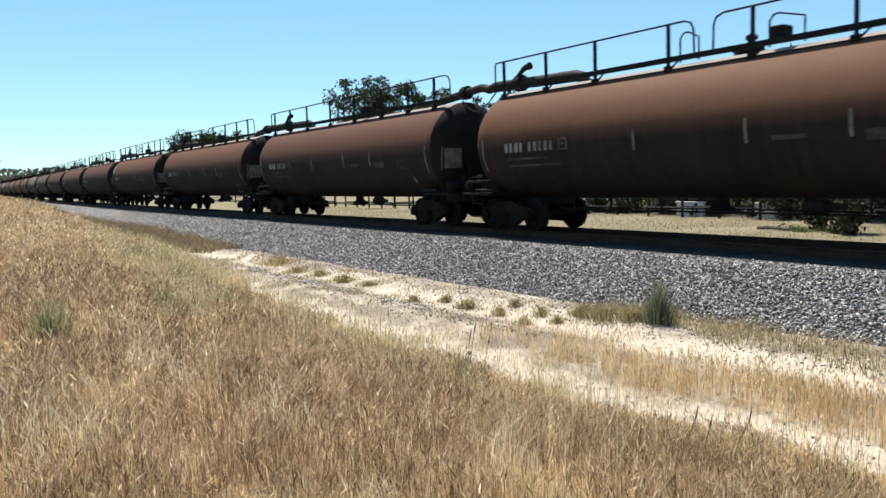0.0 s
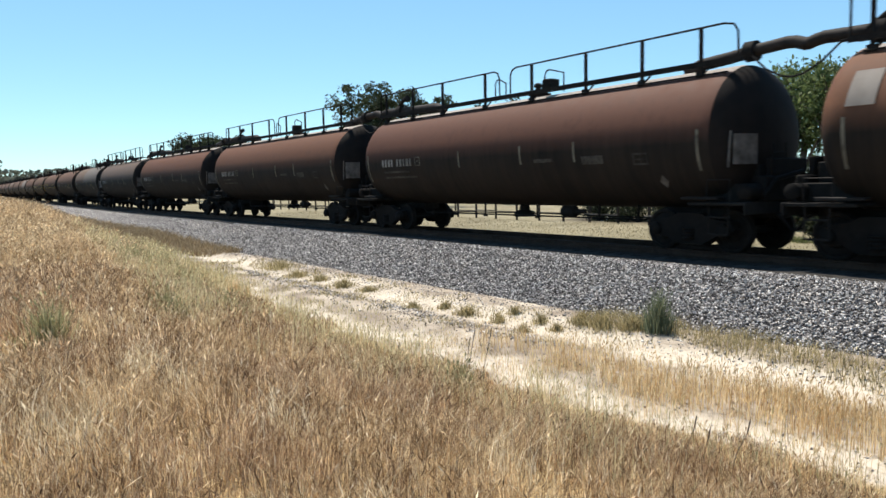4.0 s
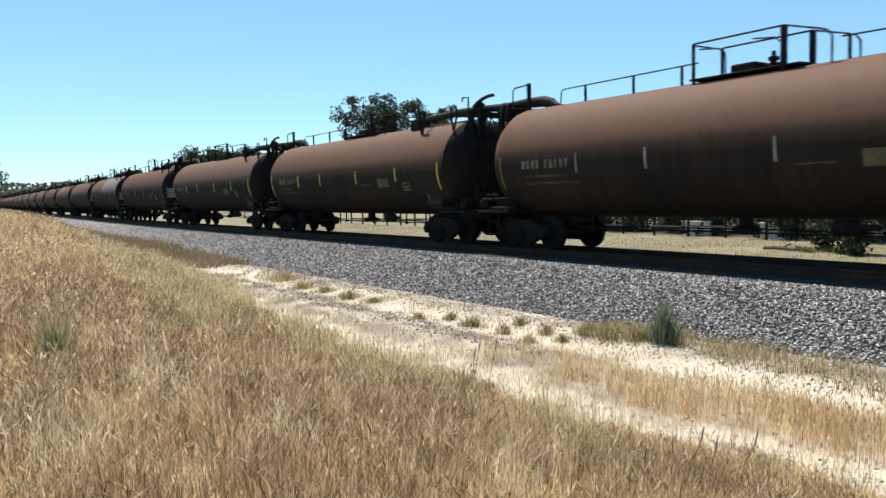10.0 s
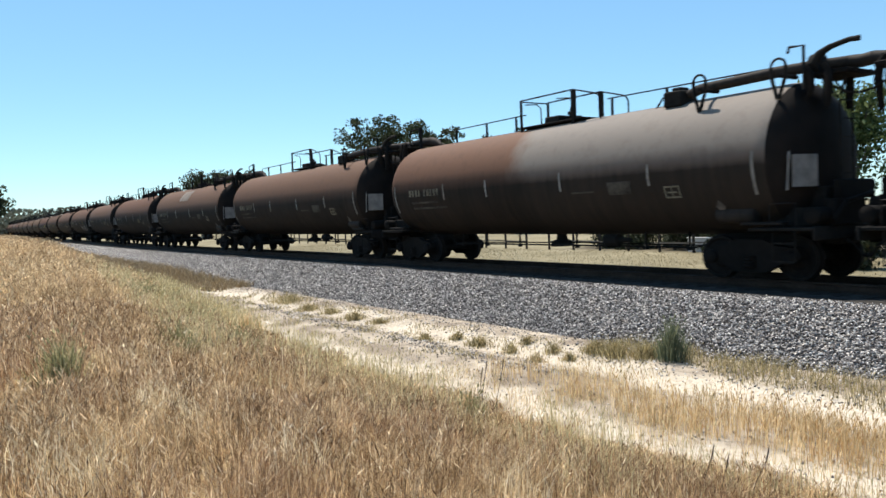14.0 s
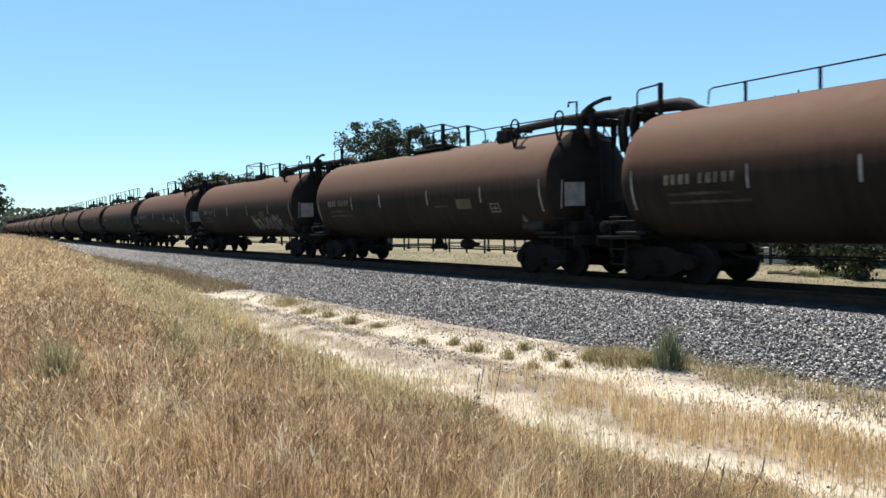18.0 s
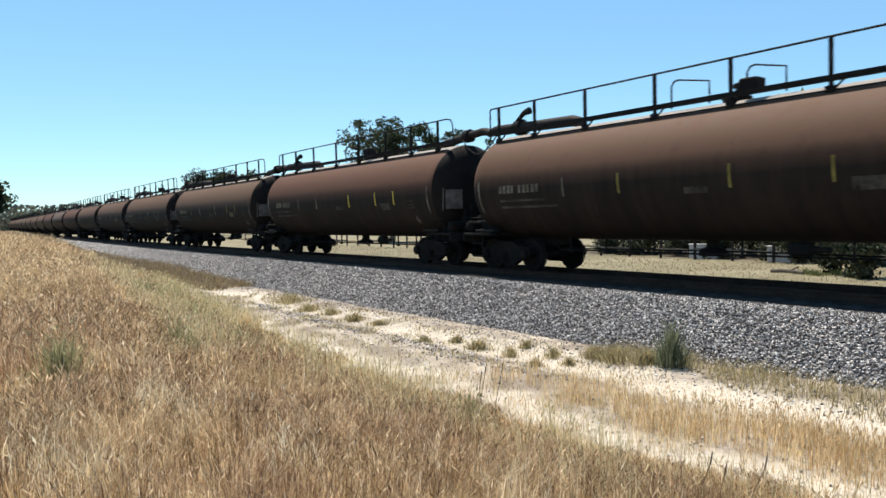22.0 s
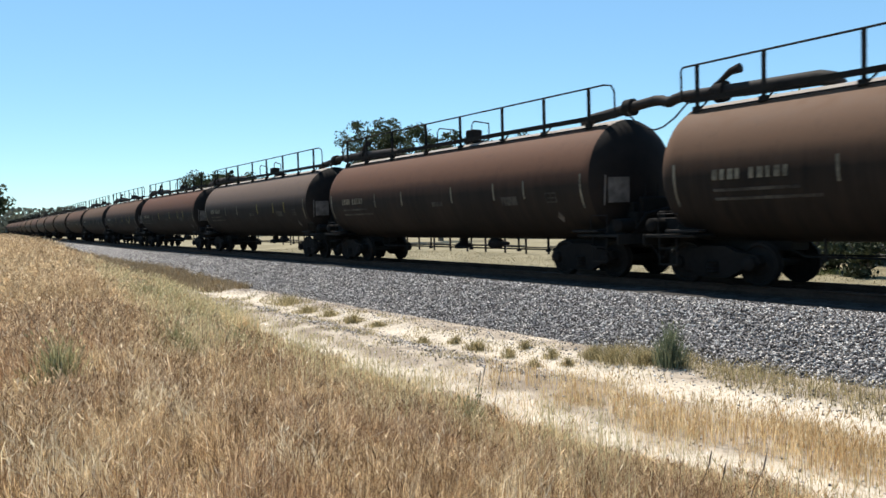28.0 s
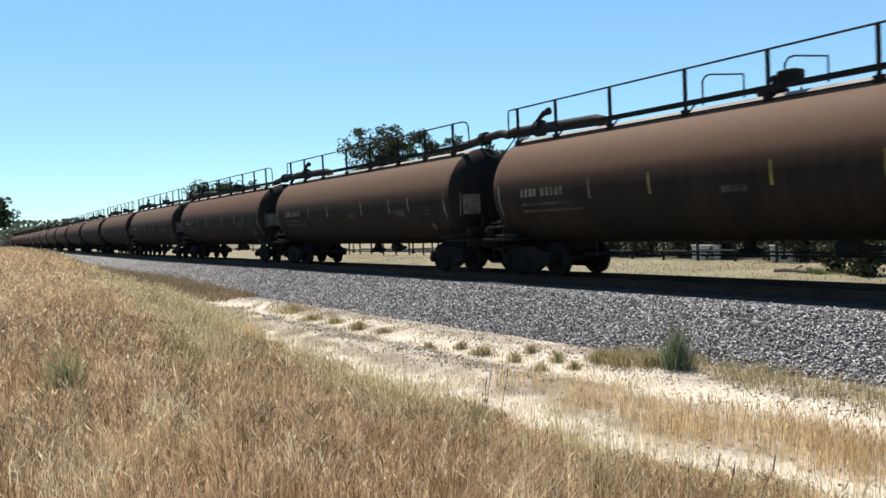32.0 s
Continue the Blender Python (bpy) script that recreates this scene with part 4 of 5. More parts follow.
        part("brake_gear", gear, M_TRUCK, car, "black greasy brake rigging on the end platform")
        part("toe_board", Shape().box(*sorted((s * 6.6, s * 7.5)), -1.46, -1.2, 1.14, 1.2, 0.01), M_IRON, car)
    part("brake_wheel", Shape().lathe([(-0.02, 0.24), (-0.02, 0.28), (0.02, 0.28), (0.02, 0.24)], (-8.12, 0.5, 2.05), "X", 20).tube([(-8.12, 0.24, 2.05), (-8.12, 0.76, 2.05)], 0.015, 6).tube([(-8.12, 0.5, 1.8), (-8.12, 0.5, 2.3)], 0.015, 6).box(-8.08, -7.95, 0.38, 0.62, 1.1, 2.2, 0.02), M_BLACK, car)
    return car


FIRST, LAST = -2, 52


def kind_of(n):
    return "split" if n <= 7 else "short" if n <= 19 else "long"


patterns = {k: build_car(k) for k in ("split", "short", "long")}
cars = {}
used = set()
for n in range(FIRST, LAST + 1):
    k = kind_of(n)
    start = pose(START - n * LONG, CENTRE, 0)
    if k in used:
        cars[n] = copy_thing(patterns[k], start)
    else:
        cars[n] = patterns[k]
        cars[n].matrix_basis = start
        used.add(k)


def part_of(car, name):
    return [o for o in car.children if o.name.split(".")[0] == name]


def repaint(car, mat, label):
    for o in part_of(car, "tank"):
        o.material_slots[0].link = "OBJECT"
        o.material_slots[0].material = mat
    tagged(car, label)


repaint(cars[13], M_TANK_MIXED, "long railway tank car, half rust-brown and half pale grey")
repaint(cars[8], M_TANK_FADED, "long railway tank car, rust-brown at one end and faded grey-brown")
for n in (7, 27):
    repaint(cars[n], M_TANK_DULL, "long railway tank car with dull grey-brown paint")


# three cars carry no placard board
for n in (9, 10, 11):
    for o in part_of(cars[n], "placard_board"):
        bpy.data.objects.remove(o)


def paint_patch(car, x0, x1, z0, z1, mat, label):
    part("paint_patch", decal(x0, x1, z0, z1, 0.05, 8), mat, car, label)


M_PRIMER = speckled("primer_patch", (0.15, 0.122, 0.10), (0.30, 0.262, 0.225), 2.2, 0.8)
paint_patch(cars[15], -1.25, 0.75, 3.12, 3.72, M_PRIMER, "pale primer patch high on the tank's side")
paint_patch(cars[3], -6.95, -6.45, 2.78, 3.4, M_PRIMER, "pale primer patch at the tank's end")


def restripe(car, mat, label, first=0, last=9):
    for o in part_of(car, "reflector_stripe")[first:last]:
        o.material_slots[0].link = "OBJECT"
        o.material_slots[0].material = mat
        tagged(o, label)


for n, first, last in ((10, 0, 9), (11, 0, 9), (21, 2, 5)):
    restripe(cars[n], M_YELLOW, "bright yellow reflector stripe", first, last)
    tagged(cars[n], "long rust-brown railway tank car with yellow reflector stripes")
for n, first in ((8, 1), (9, 3), (18, 2), (20, 1), (22, 3), (25, 2), (27, 2), (28, 1), (29, 1)):
    restripe(cars[n], M_DULL_YELLOW, "dull yellow reflector stripe", first, 5)
for n in (9, 10, 11, 12, 16, 17, 19, 22, 24, 29):
    for o in part_of(cars[n], "data_panel")[:1]:
        o.material_slots[0].link = "OBJECT"
        o.material_slots[0].material = M_YELLOWISH


def scribble(car):
    """Pale spray-paint strokes low on the tank's side; no word can be read."""
    rng, x = random.Random(8), 2.1
    sh = Shape()
    while x < 5.7:
        z0, z1 = 1.32 + rng.uniform(-0.05, 0.25), 1.78 + rng.uniform(0.0, 0.22)
        piece = decal(x, x + 0.05, z0, z1, rng.uniform(-0.25, 0.3), 4)
        sh.add(piece.v, piece.f)
        if rng.random() < 0.6:
            piece = decal(x, x + rng.uniform(0.15, 0.3), z1 - 0.05, z1)
            sh.add(piece.v, piece.f)
        x += rng.uniform(0.12, 0.24)
    part("spray_paint", sh, M_WHITE, car, "pale scrawled spray-paint strokes")
    tagged(car, "rust-brown railway tank car with pale spray-paint scrawl")


scribble(cars[18])


# ---------------- grass ----------------
def blades(name, xy, height, width, seed, mat, lean=0.35, heads=0.0, base=None, spread=0.0):
    """A mesh of bent blades; a share of them carries a seed head. xy: n rows; height and width: for each blade."""
    r = np.random.default_rng(seed)
    n = len(xy)
    z = np.array([ground_z(a, b) for a, b in xy]) if base is None else np.full(n, base)
    foot = np.column_stack([xy, z - 0.01])
    turn = r.uniform(0, 2 * np.pi, n)
    side = np.column_stack([np.cos(turn), np.sin(turn), np.zeros(n)])
    if base is None:
        bow = np.array([(noise.noise(Vector((a * 0.9, b * 0.9, 21.0))), noise.noise(Vector((a * 0.9, b * 0.9, 27.0)))) for a, b in xy]).reshape(-1, 2)
    else:
        bow = np.zeros((n, 2))
    tip = r.normal(0, lean, (n, 2)) + np.array((0.05, -0.02)) + bow * 0.10
    if spread:
        tip += (xy - xy.mean(0)) * spread
    way = np.column_stack([tip, np.ones(n)])
    h, w = height[:, None], width[:, None]
    mid = foot + way * np.array((0.35, 0.35, 1)) * h * 0.55
    top = foot + way * h * np.array((1, 1, 0.97))
    headed = r.uniform(size=n) < heads
    midw = np.where(headed[:, None], w * 0.45, w * 0.8)
    v = np.stack([foot - side * w / 2, foot + side * w / 2, mid + side * midw / 2, mid - side * midw / 2, top], 1)
    f = np.array([(0, 1, 2), (0, 2, 3), (3, 2, 4)])[None] + (np.arange(n) * 5)[:, None, None]
    v, f = v.reshape(-1, 3), f.reshape(-1, 3)
    k = int(headed.sum())
    if k:
        a, b = top[headed], (top - mid)[headed]
        b /= np.linalg.norm(b, axis=1, keepdims=True)
        s, hw = side[headed], np.maximum(width[headed] * 0.95, 0.003)[:, None]
        ln = r.uniform(0.04, 0.09, (k, 1))
        hv = np.stack([a - b * ln * 0.9, a - b * ln * 0.3 + s * hw, a + b * ln * 0.3, a - b * ln * 0.3 - s * hw], 1)
        hf = np.array([(0, 1, 2), (0, 2, 3)])[None] + (np.arange(k) * 4)[:, None, None] + len(v)
        v, f = np.concatenate([v, hv.reshape(-1, 3)]), np.concatenate([f, hf.reshape(-1, 3)])
    return quick_mesh(name, v, f, mat)


def scatter(r, x0, x1, y0, y1, per_m2, keep):
    n = int((x1 - x0) * (y1 - y0) * per_m2)
    p = np.column_stack([r.uniform(x0, x1, n), r.uniform(y0, y1, n)])
    return p[keep(p)]


def bank_grass():
    r = np.random.default_rng(21)
    edge_x = np.linspace(-160, 15, 420)
    edge_y = np.array([bank_edge(x) for x in edge_x])
    bent = np.array([bend(x) for x in edge_x])

    def ragged(p):
        e = np.interp(p[:, 0], edge_x, edge_y + bent)
        wob = np.array([noise.noise(Vector((a * 0.9, b * 0.9, 1.7))) for a, b in p])
        return p[:, 1] < e - 0.15 + 0.8 * wob

    def in_sight(p):
        return (p[:, 1] > -15.2 + 0.03 * -p[:, 0]) & (np.hypot(p[:, 0], p[:, 1] + 14.16) > 1.6)

    zones = [("near", -8, 0, 1900, 0.10, 0.36), ("middle", -17, -8, 900, 0.13, 0.40), ("far", -38, -17, 420, 0.20, 0.48), ("edge", -150, -38, 75, 0.3, 0.6)]
    for tag, x0, x1, rho, h0, h1 in zones:
        p = scatter(r, x0, x1, -15.2, -3.0 if x1 <= -38 else -6.0, rho, lambda q: in_sight(q) & ragged(q))
        clump = np.array([noise.noise(Vector((a * 1.3, b * 1.3, 5.0))) + 0.9 * noise.noise(Vector((a * 3.6, b * 3.6, 6.0))) for a, b in p])
        gap = clump > -0.35 + 0.3 * r.uniform(-1, 1, len(clump))
        p, clump = p[gap], clump[gap]
        d = np.hypot(p[:, 0], p[:, 1] + 14.16)
        e = np.interp(p[:, 0], edge_x, edge_y + bent)
        low = np.clip((e - p[:, 1]) / 1.6, 0.4, 1.0)
        h = r.uniform(h0, h1, len(p)) * (1 + 0.7 * clump) * low
        w = np.maximum(0.0044, d * 0.0009) * r.uniform(0.45, 1.25, len(p))
        tagged(new("dry_grass", blades("dry_grass", p, h, w, 30 + int(-x0), M_PALE if x1 <= -17 else M_GRASS, 0.36, 0.35)), "knee-high dry straw-coloured grass on the bank", "grass", kind="stuff")
    # tussocks of longer bleached grass that arch outwards
    c = scatter(r, -20, -0.5, -15, -7.5, 0.55, lambda q: in_sight(q) & ragged(q))
    c = c[np.array([noise.noise(Vector((a * 0.7, b * 0.7, 33.0))) for a, b in c]) > 0.08]
    p = np.repeat(c, 90, 0) + r.normal(0, 0.10, (len(c) * 90, 2))
    away = np.repeat(r.uniform(0.32, 0.62, len(c)), 90)
    d = np.hypot(p[:, 0], p[:, 1] + 14.16)
    tagged(new("straw_tussocks", blades("straw_tussocks", p, away * r.uniform(0.6, 1.1, len(p)), np.maximum(0.0036, d * 0.0007) * r.uniform(0.6, 1.2, len(p)), 73, M_STRAW, 0.36, 0.1)), "bleached arching straw tussocks in the grass", "grass", kind="stuff")
    # taller grey-green growth near the lane
    def by_lane(q):
        e = np.interp(q[:, 0], edge_x, edge_y + bent)
        wob = np.array([noise.noise(Vector((a * 0.5, b * 0.9, 44.0))) for a, b in q])
        return in_sight(q) & (q[:, 1] < e - 0.1) & (q[:, 1] > e - 3.2) & (wob > -0.08)
    p = scatter(r, -34, -1, -13, -6, 130, by_lane)
    d = np.hypot(p[:, 0], p[:, 1] + 14.16)
    tagged(new("lane_edge_grass", blades("lane_edge_grass", p, r.uniform(0.3, 0.74, len(p)), np.maximum(0.0045, d * 0.00075), 74, M_EDGE, 0.16, 0.4)), "grey-green and straw grass with seed heads by the lane", "grass", kind="stuff")
    # pale tussocks that catch the light in the foreground, and the thinner grass round and behind the viewer
    spots = np.array([(-7.05, -12.7), (-6.95, -12.6), (-6.1, -12.5), (-6.2, -13.6), (-5.2, -13.5), (-5.5, -13.7), (-4.7, -12.2), (-10.9, -11.4), (-17.0, -10.9), (-9.2, -12.2), (-3.6, -11.2)])
    p = np.repeat(spots, 85, 0) + r.normal(0, 0.13, (len(spots) * 85, 2))
    tagged(new("bleached_tussocks", blades("bleached_tussocks", p, r.uniform(0.22, 0.50, len(p)), r.uniform(0.004, 0.007, len(p)), 78, M_BLEACH, 0.42, 0.05)), "bleached pale straw tussocks in the foreground", "grass", kind="stuff")
    p = scatter(r, -16, 14, -24, -6.5, 170, lambda q: ((q[:, 1] < -15.2) | (q[:, 0] > 0)) & ragged(q) & (np.hypot(q[:, 0], q[:, 1] + 14.16) > 0.7))
    tagged(new("dry_grass", blades("dry_grass", p, r.uniform(0.12, 0.36, len(p)), r.uniform(0.006, 0.013, len(p)), 79, M_GRASS, 0.3, 0.2)), "thinner dry straw-coloured grass on the bank", "grass", kind="stuff")
    # flattened straw under the standing blades
    p = scatter(r, -14, 0, -15.2, -7.0, 260, lambda q: in_sight(q) & ragged(q))
    tagged(new("straw_litter", blades("straw_litter", p, r.uniform(0.05, 0.14, len(p)), r.uniform(0.004, 0.008, len(p)), 71, M_GOLD, 1.5)), "flattened pale straw litter", "grass", kind="stuff")
    # pale broken stalks that stand out of the mass
    p = scatter(r, -14, -1, -15, -8.2, 5, lambda q: in_sight(q) & ragged(q))
    tagged(new("pale_stalks", blades("pale_stalks", p, r.uniform(0.25, 0.5, len(p)), r.uniform(0.004, 0.006, len(p)), 72, M_STRAW, 0.6)), "pale bleached grass stalks", "grass", kind="stuff")


bank_grass()


def strip_grass():
    """The golden strip between the wheel tracks and the thin growth along the ballast's foot."""
    r = np.random.default_rng(31)

    def strip(p):
        mid = -6.35 - 0.02 * (p[:, 0] + 4)
        wob = np.array([noise.noise(Vector((a * 0.8, b * 0.8, 9.0))) for a, b in p])
        half = np.interp(p[:, 0], (-11, -9, -6, 0), (0.1, 0.35, 0.58, 0.68))
        thin = r.uniform(size=len(p)) < np.interp(p[:, 0], (-10.5, -7.5, -5), (0.22, 0.6, 1.0)) * (0.75 + 0.6 * wob)
        return (np.abs(p[:, 1] - mid) < half + 0.45 * wob) & thin

    p = scatter(r, -11, 0.5, -7.6, -5.2, 780, strip)
    tagged(new("golden_grass", blades("golden_grass", p, r.uniform(0.18, 0.44, len(p)), r.uniform(0.005, 0.010, len(p)), 32, M_GOLD, 0.17, 0.45)), "golden dry grass strip between the wheel tracks", "grass", kind="stuff")

    def foot(p):
        wob = np.array([noise.noise(Vector((a * 0.8, b * 1.1, 4.0))) for a, b in p])
        mid = np.interp(p[:, 0], (-9, -7, -4, 0), (-3.75, -3.95, -4.35, -4.7))
        return np.abs(p[:, 1] - mid) < 0.36 + 0.5 * wob

    p = scatter(r, -10, 0.5, -5.5, -3.3, 620, foot)
    tagged(new("low_weeds", blades("low_weeds", p, r.uniform(0.06, 0.30, len(p)), r.uniform(0.006, 0.011, len(p)), 33, M_OLIVE, 0.45, 0.1)), "low olive-brown weeds along the foot of the ballast", "weeds", kind="stuff")

    def lane(p):
        wob = np.array([noise.noise(Vector((a * 1.1, b * 1.4, 14.0))) for a, b in p])
        return wob > 0.05

    p = scatter(r, -28, 0, -8.0, -4.0, 170, lane)
    d = np.hypot(p[:, 0], p[:, 1] + 14.16)
    tagged(new("sparse_weeds", blades("sparse_weeds", p, r.uniform(0.03, 0.15, len(p)), np.maximum(0.005, d * 0.0008), 34, M_OLIVE, 0.6)), "sparse dry weeds on the sandy lane", "weeds", kind="stuff")
    # thin growth that has crept over the nearer wheel track
    def crept(p):
        wob = np.array([noise.noise(Vector((a * 1.3, b * 1.6, 17.0))) for a, b in p])
        return wob + 0.35 * np.interp(p[:, 1], (-8.2, -7.6, -7.0), (1.0, 0.0, 0.6)) > 0.12

    p = scatter(r, -10.5, 0.3, -8.2, -6.7, 210, crept)
    tagged(new("thin_grass", blades("thin_grass", p, r.uniform(0.10, 0.34, len(p)), r.uniform(0.004, 0.008, len(p)), 37, M_GOLD, 0.25, 0.4)), "thin dry grass creeping over a wheel track", "grass", kind="stuff")
    # verge beyond the end of the open sand
    def verge(p):
        wob = np.array([noise.noise(Vector((a * 0.3, b * 0.8, 2.0))) for a, b in p])
        return (p[:, 1] < -3.5 + 0.5 * wob + np.array([bend(a) for a in p[:, 0]])) & (p[:, 1] > np.interp(p[:, 0], (-75, -45, -36, -26, -22), (-7.5, -7.0, -5.6, -4.7, -4.3)) + 0.4 * wob)
    p = scatter(r, -110, -30, -7.5, -1.0, 170, verge)
    d = np.hypot(p[:, 0], p[:, 1] + 14.16)
    tagged(new("verge_grass", blades("verge_grass", p, r.uniform(0.3, 0.7, len(p)) * np.interp(p[:, 0], (-42, -30), (1.0, 0.45)), d * 0.0008, 35, M_VERGE, 0.4, 0.1)), "brown dry grass on the verge beside the ballast", "grass", kind="stuff")
    # the mown field beyond the track
    p = scatter(r, -75, -8, 5.6, 21, 26, lambda q: q[:, 0] > -75)
    tagged(new("field_grass", blades("field_grass", p, r.uniform(0.04, 0.11, len(p)), r.uniform(0.015, 0.03, len(p)), 36, M_FIELD, 0.7)), "short pale dry grass of the field", "grass", kind="stuff")


strip_grass()


def weed(name, x, y, radius, height, count, mat, label, seed, lean=0.3, heads=0.1):
    r = np.random.default_rng(seed)
    a, q = r.uniform(0, 2 * np.pi, count), np.abs(r.normal(0, 0.5, count)).clip(0, 0.95) * radius
    p = np.column_stack([q * np.cos(a), q * np.sin(a)])
    h = height * r.uniform(0.3, 1.0, count) * (1 - 0.6 * (q / radius) ** 2)
    ob = new(name, blades(name, p, h, r.uniform(0.008, 0.014, count) * (1.5 if x < -12 else 1.0), seed + 1, mat, lean, heads, 0.0, 1.0))
    ob.location = (x, y, ground_z(x, y))
    return tagged(ob, label, "weed", "weeds beside the lane")


for i, (x, y, rad, h) in enumerate([(-23.6, -4.5, 0.75, 0.40), (-21.4, -4.85, 0.42, 0.30), (-19.9, -4.8, 0.38, 0.22), (-18.2, -4.9, 0.36, 0.30), (-17.05, -4.8, 0.34, 0.18),
                                   (-14.1, -5.3, 0.15, 0.18), (-13.5, -4.85, 0.17, 0.22), (-12.6, -4.95, 0.26, 0.28), (-11.55, -4.95, 0.18, 0.30), (-11.7, -4.4, 0.16, 0.24),
                                   (-10.7, -4.6, 0.18, 0.26), (-10.45, -5.25, 0.15, 0.2), (-10.1, -4.75, 0.16, 0.2)]):
    weed("weed_tuft", x, y, rad * 1.2, h * 1.05, int(160 + 500 * rad), M_OLIVE, "small rounded dry olive weed tuft on sand", 100 + i * 3, 0.4)
for i, (x, y, rad, h) in enumerate([(-9.5, -4.2, 0.5, 0.30), (-8.95, -4.05, 0.35, 0.26), (-9.95, -4.25, 0.3, 0.24)]):
    weed("weed_patch", x, y, rad, h * 1.3, 600, M_OLIVE, "olive-brown weed patch at the foot of the ballast", 160 + i * 3, 0.4)
weed("reed_clump", -8.45, -3.95, 0.30, 0.84, 760, M_REED, "tall grey-green reed-like weed clump beside the ballast", 180, 0.10)
for i, (x, y, rad, h) in enumerate([(-9.0, -13.1, 0.30, 0.62), (-11.5, -11.25, 0.42, 0.6), (-21.1, -9.6, 1.0, 0.8), (-13.4, -9.7, 0.4, 0.55), (-6.95, -9.2, 0.22, 0.55), (-17.6, -9.4, 0.6, 0.6)]):
    weed("green_grass_clump", x, y, rad * 1.2, h * 1.15, int(220 + 500 * rad), M_SEDGE, "grey-green grass clump among dry straw", 190 + i * 3, 0.22, 0.2)
for i, (x, y) in enumerate([(-6.9, -9.15), (-7.0, -9.05), (-6.8, -9.0), (-3.9, -8.9), (-4.05, -8.95), (-3.7, -8.8)]):
    sh = Shape()
    h = (0.66 if i < 3 else 0.36) + 0.07 * (i % 3)
    lean = 0.05 + 0.05 * (i % 3)
    sh.tube([(0, 0, -0.02), (lean * 0.4, 0.01, h * 0.6), (lean, 0.02, h)], 0.003, 5)
    sh.tube([(lean, 0.02, h - 0.01), (lean + 0.01, 0.02, h + 0.03), (lean + 0.02, 0.025, h + 0.09), (lean + 0.025, 0.03, h + 0.13)], [0.003, 0.006, 0.006, 0.002], 6)
    ob = new("seed_stalk", sh.mesh("seed_stalk", M_BARK))
    ob.location = (x, y, ground_z(x, y))
    tagged(ob, "dark brown upright dock stalk with seed head", "weed", "dark seed stalks")


# ---------------- trees and the far side ----------------
def tree(name, label, x, y, height, spread, seed, leaves=2600, leaf=0.30, crown_from=0.35, lobes=7, flat=0.75, group="", trunks=1, clumps=3, tight=0.92, puff=1.0):
    rng, r = random.Random(seed), np.random.default_rng(seed)
    base = ground_z(x, y)
    t = thing(name, label, "tree", (x, y, base), group)
    wood, ends = Shape(), []
    for k in range(trunks):
        a0 = rng.uniform(0, 6.28)
        out = 0.0 if trunks == 1 else spread * 0.3
        top = Vector((out * math.cos(a0 + k * 2), out * math.sin(a0 + k * 2), height * 0.62))
        r0 = height * 0.022
        mid = top * 0.5 + Vector((rng.uniform(-0.3, 0.3), rng.uniform(-0.3, 0.3), 0))
        wood.tube([(0, 0, -0.2), mid * 0.5, mid, top], [r0 * 1.2, r0, r0 * 0.8, r0 * 0.5], 9)
        for j in range(lobes):
            f = rng.uniform(crown_from, 0.98)
            start = mid.lerp(top, max(0.0, (f - 0.4) * 1.6)) if f > 0.4 else Vector(mid) * (f / 0.5)
            a = j * 2.4 + rng.uniform(-0.5, 0.5)
            reach = spread * 0.5 * rng.uniform(0.45, 1.0) * (1.15 - abs(f - 0.55))
            end = Vector((start.x + math.cos(a) * reach, start.y + math.sin(a) * reach, height * min(0.93, f + rng.uniform(0.08, 0.25))))
            bow = start.lerp(end, 0.5) + Vector((0, 0, rng.uniform(0.0, 0.06) * height))
            wood.tube([start, bow, end], [r0 * 0.45, r0 * 0.3, r0 * 0.12], 6)
            ends.append((end, reach))
            for q in range(2):
                e2 = bow + Vector((rng.uniform(-1, 1), rng.uniform(-1, 1), rng.uniform(0.1, 0.9))) * reach * 0.45
                wood.tube([bow, e2], [r0 * 0.2, r0 * 0.07], 5)
                ends.append((e2, reach * 0.7))
    part("trunk", wood, M_BARK, t, "brown forked trunk with limbs")
    # leaf clumps round the limb ends, small sprays round each clump
    cl = []
    for e, reach in ends:
        for q in range(clumps):
            c = e + Vector((rng.gauss(0, 1), rng.gauss(0, 1), rng.gauss(0, flat))) * max(reach, spread * 0.18) * 0.22
            cl.append((c.x, c.y, min(c.z, height * rng.uniform(0.9, 1.0)), spread * rng.uniform(0.045, 0.095) * puff))
    cl = np.array(cl)
    pick = r.integers(0, len(cl), leaves)
    ball = r.normal(size=(leaves, 3))
    ball *= np.minimum(1.0, 1.5 / np.linalg.norm(ball, axis=1, keepdims=True)) * tight
    pos = cl[pick, :3] + ball * cl[pick, 3:4] * np.array((1.1, 1.1, 0.8))
    a = r.normal(size=(leaves, 3))
    a /= np.linalg.norm(a, axis=1, keepdims=True)
    b = np.cross(a, r.normal(size=(leaves, 3)))
    b /= np.linalg.norm(b, axis=1, keepdims=True)
    s = leaf * r.uniform(0.5, 1.2, (leaves, 1))
    v = np.stack([pos - a * s, pos + b * s * 0.42, pos + a * s, pos - b * s * 0.42], 1)
    f = np.array([(0, 1, 2), (0, 2, 3)])[None] + (np.arange(leaves) * 4)[:, None, None]
    crown = new("crown", quick_mesh("crown", v.reshape(-1, 3), f.reshape(-1, 3), M_YARD_LEAF if name == "yard_tree" else M_LEAF))
    crown.parent = t
    tagged(crown, "loose crown of small dark green leaves")
    return t


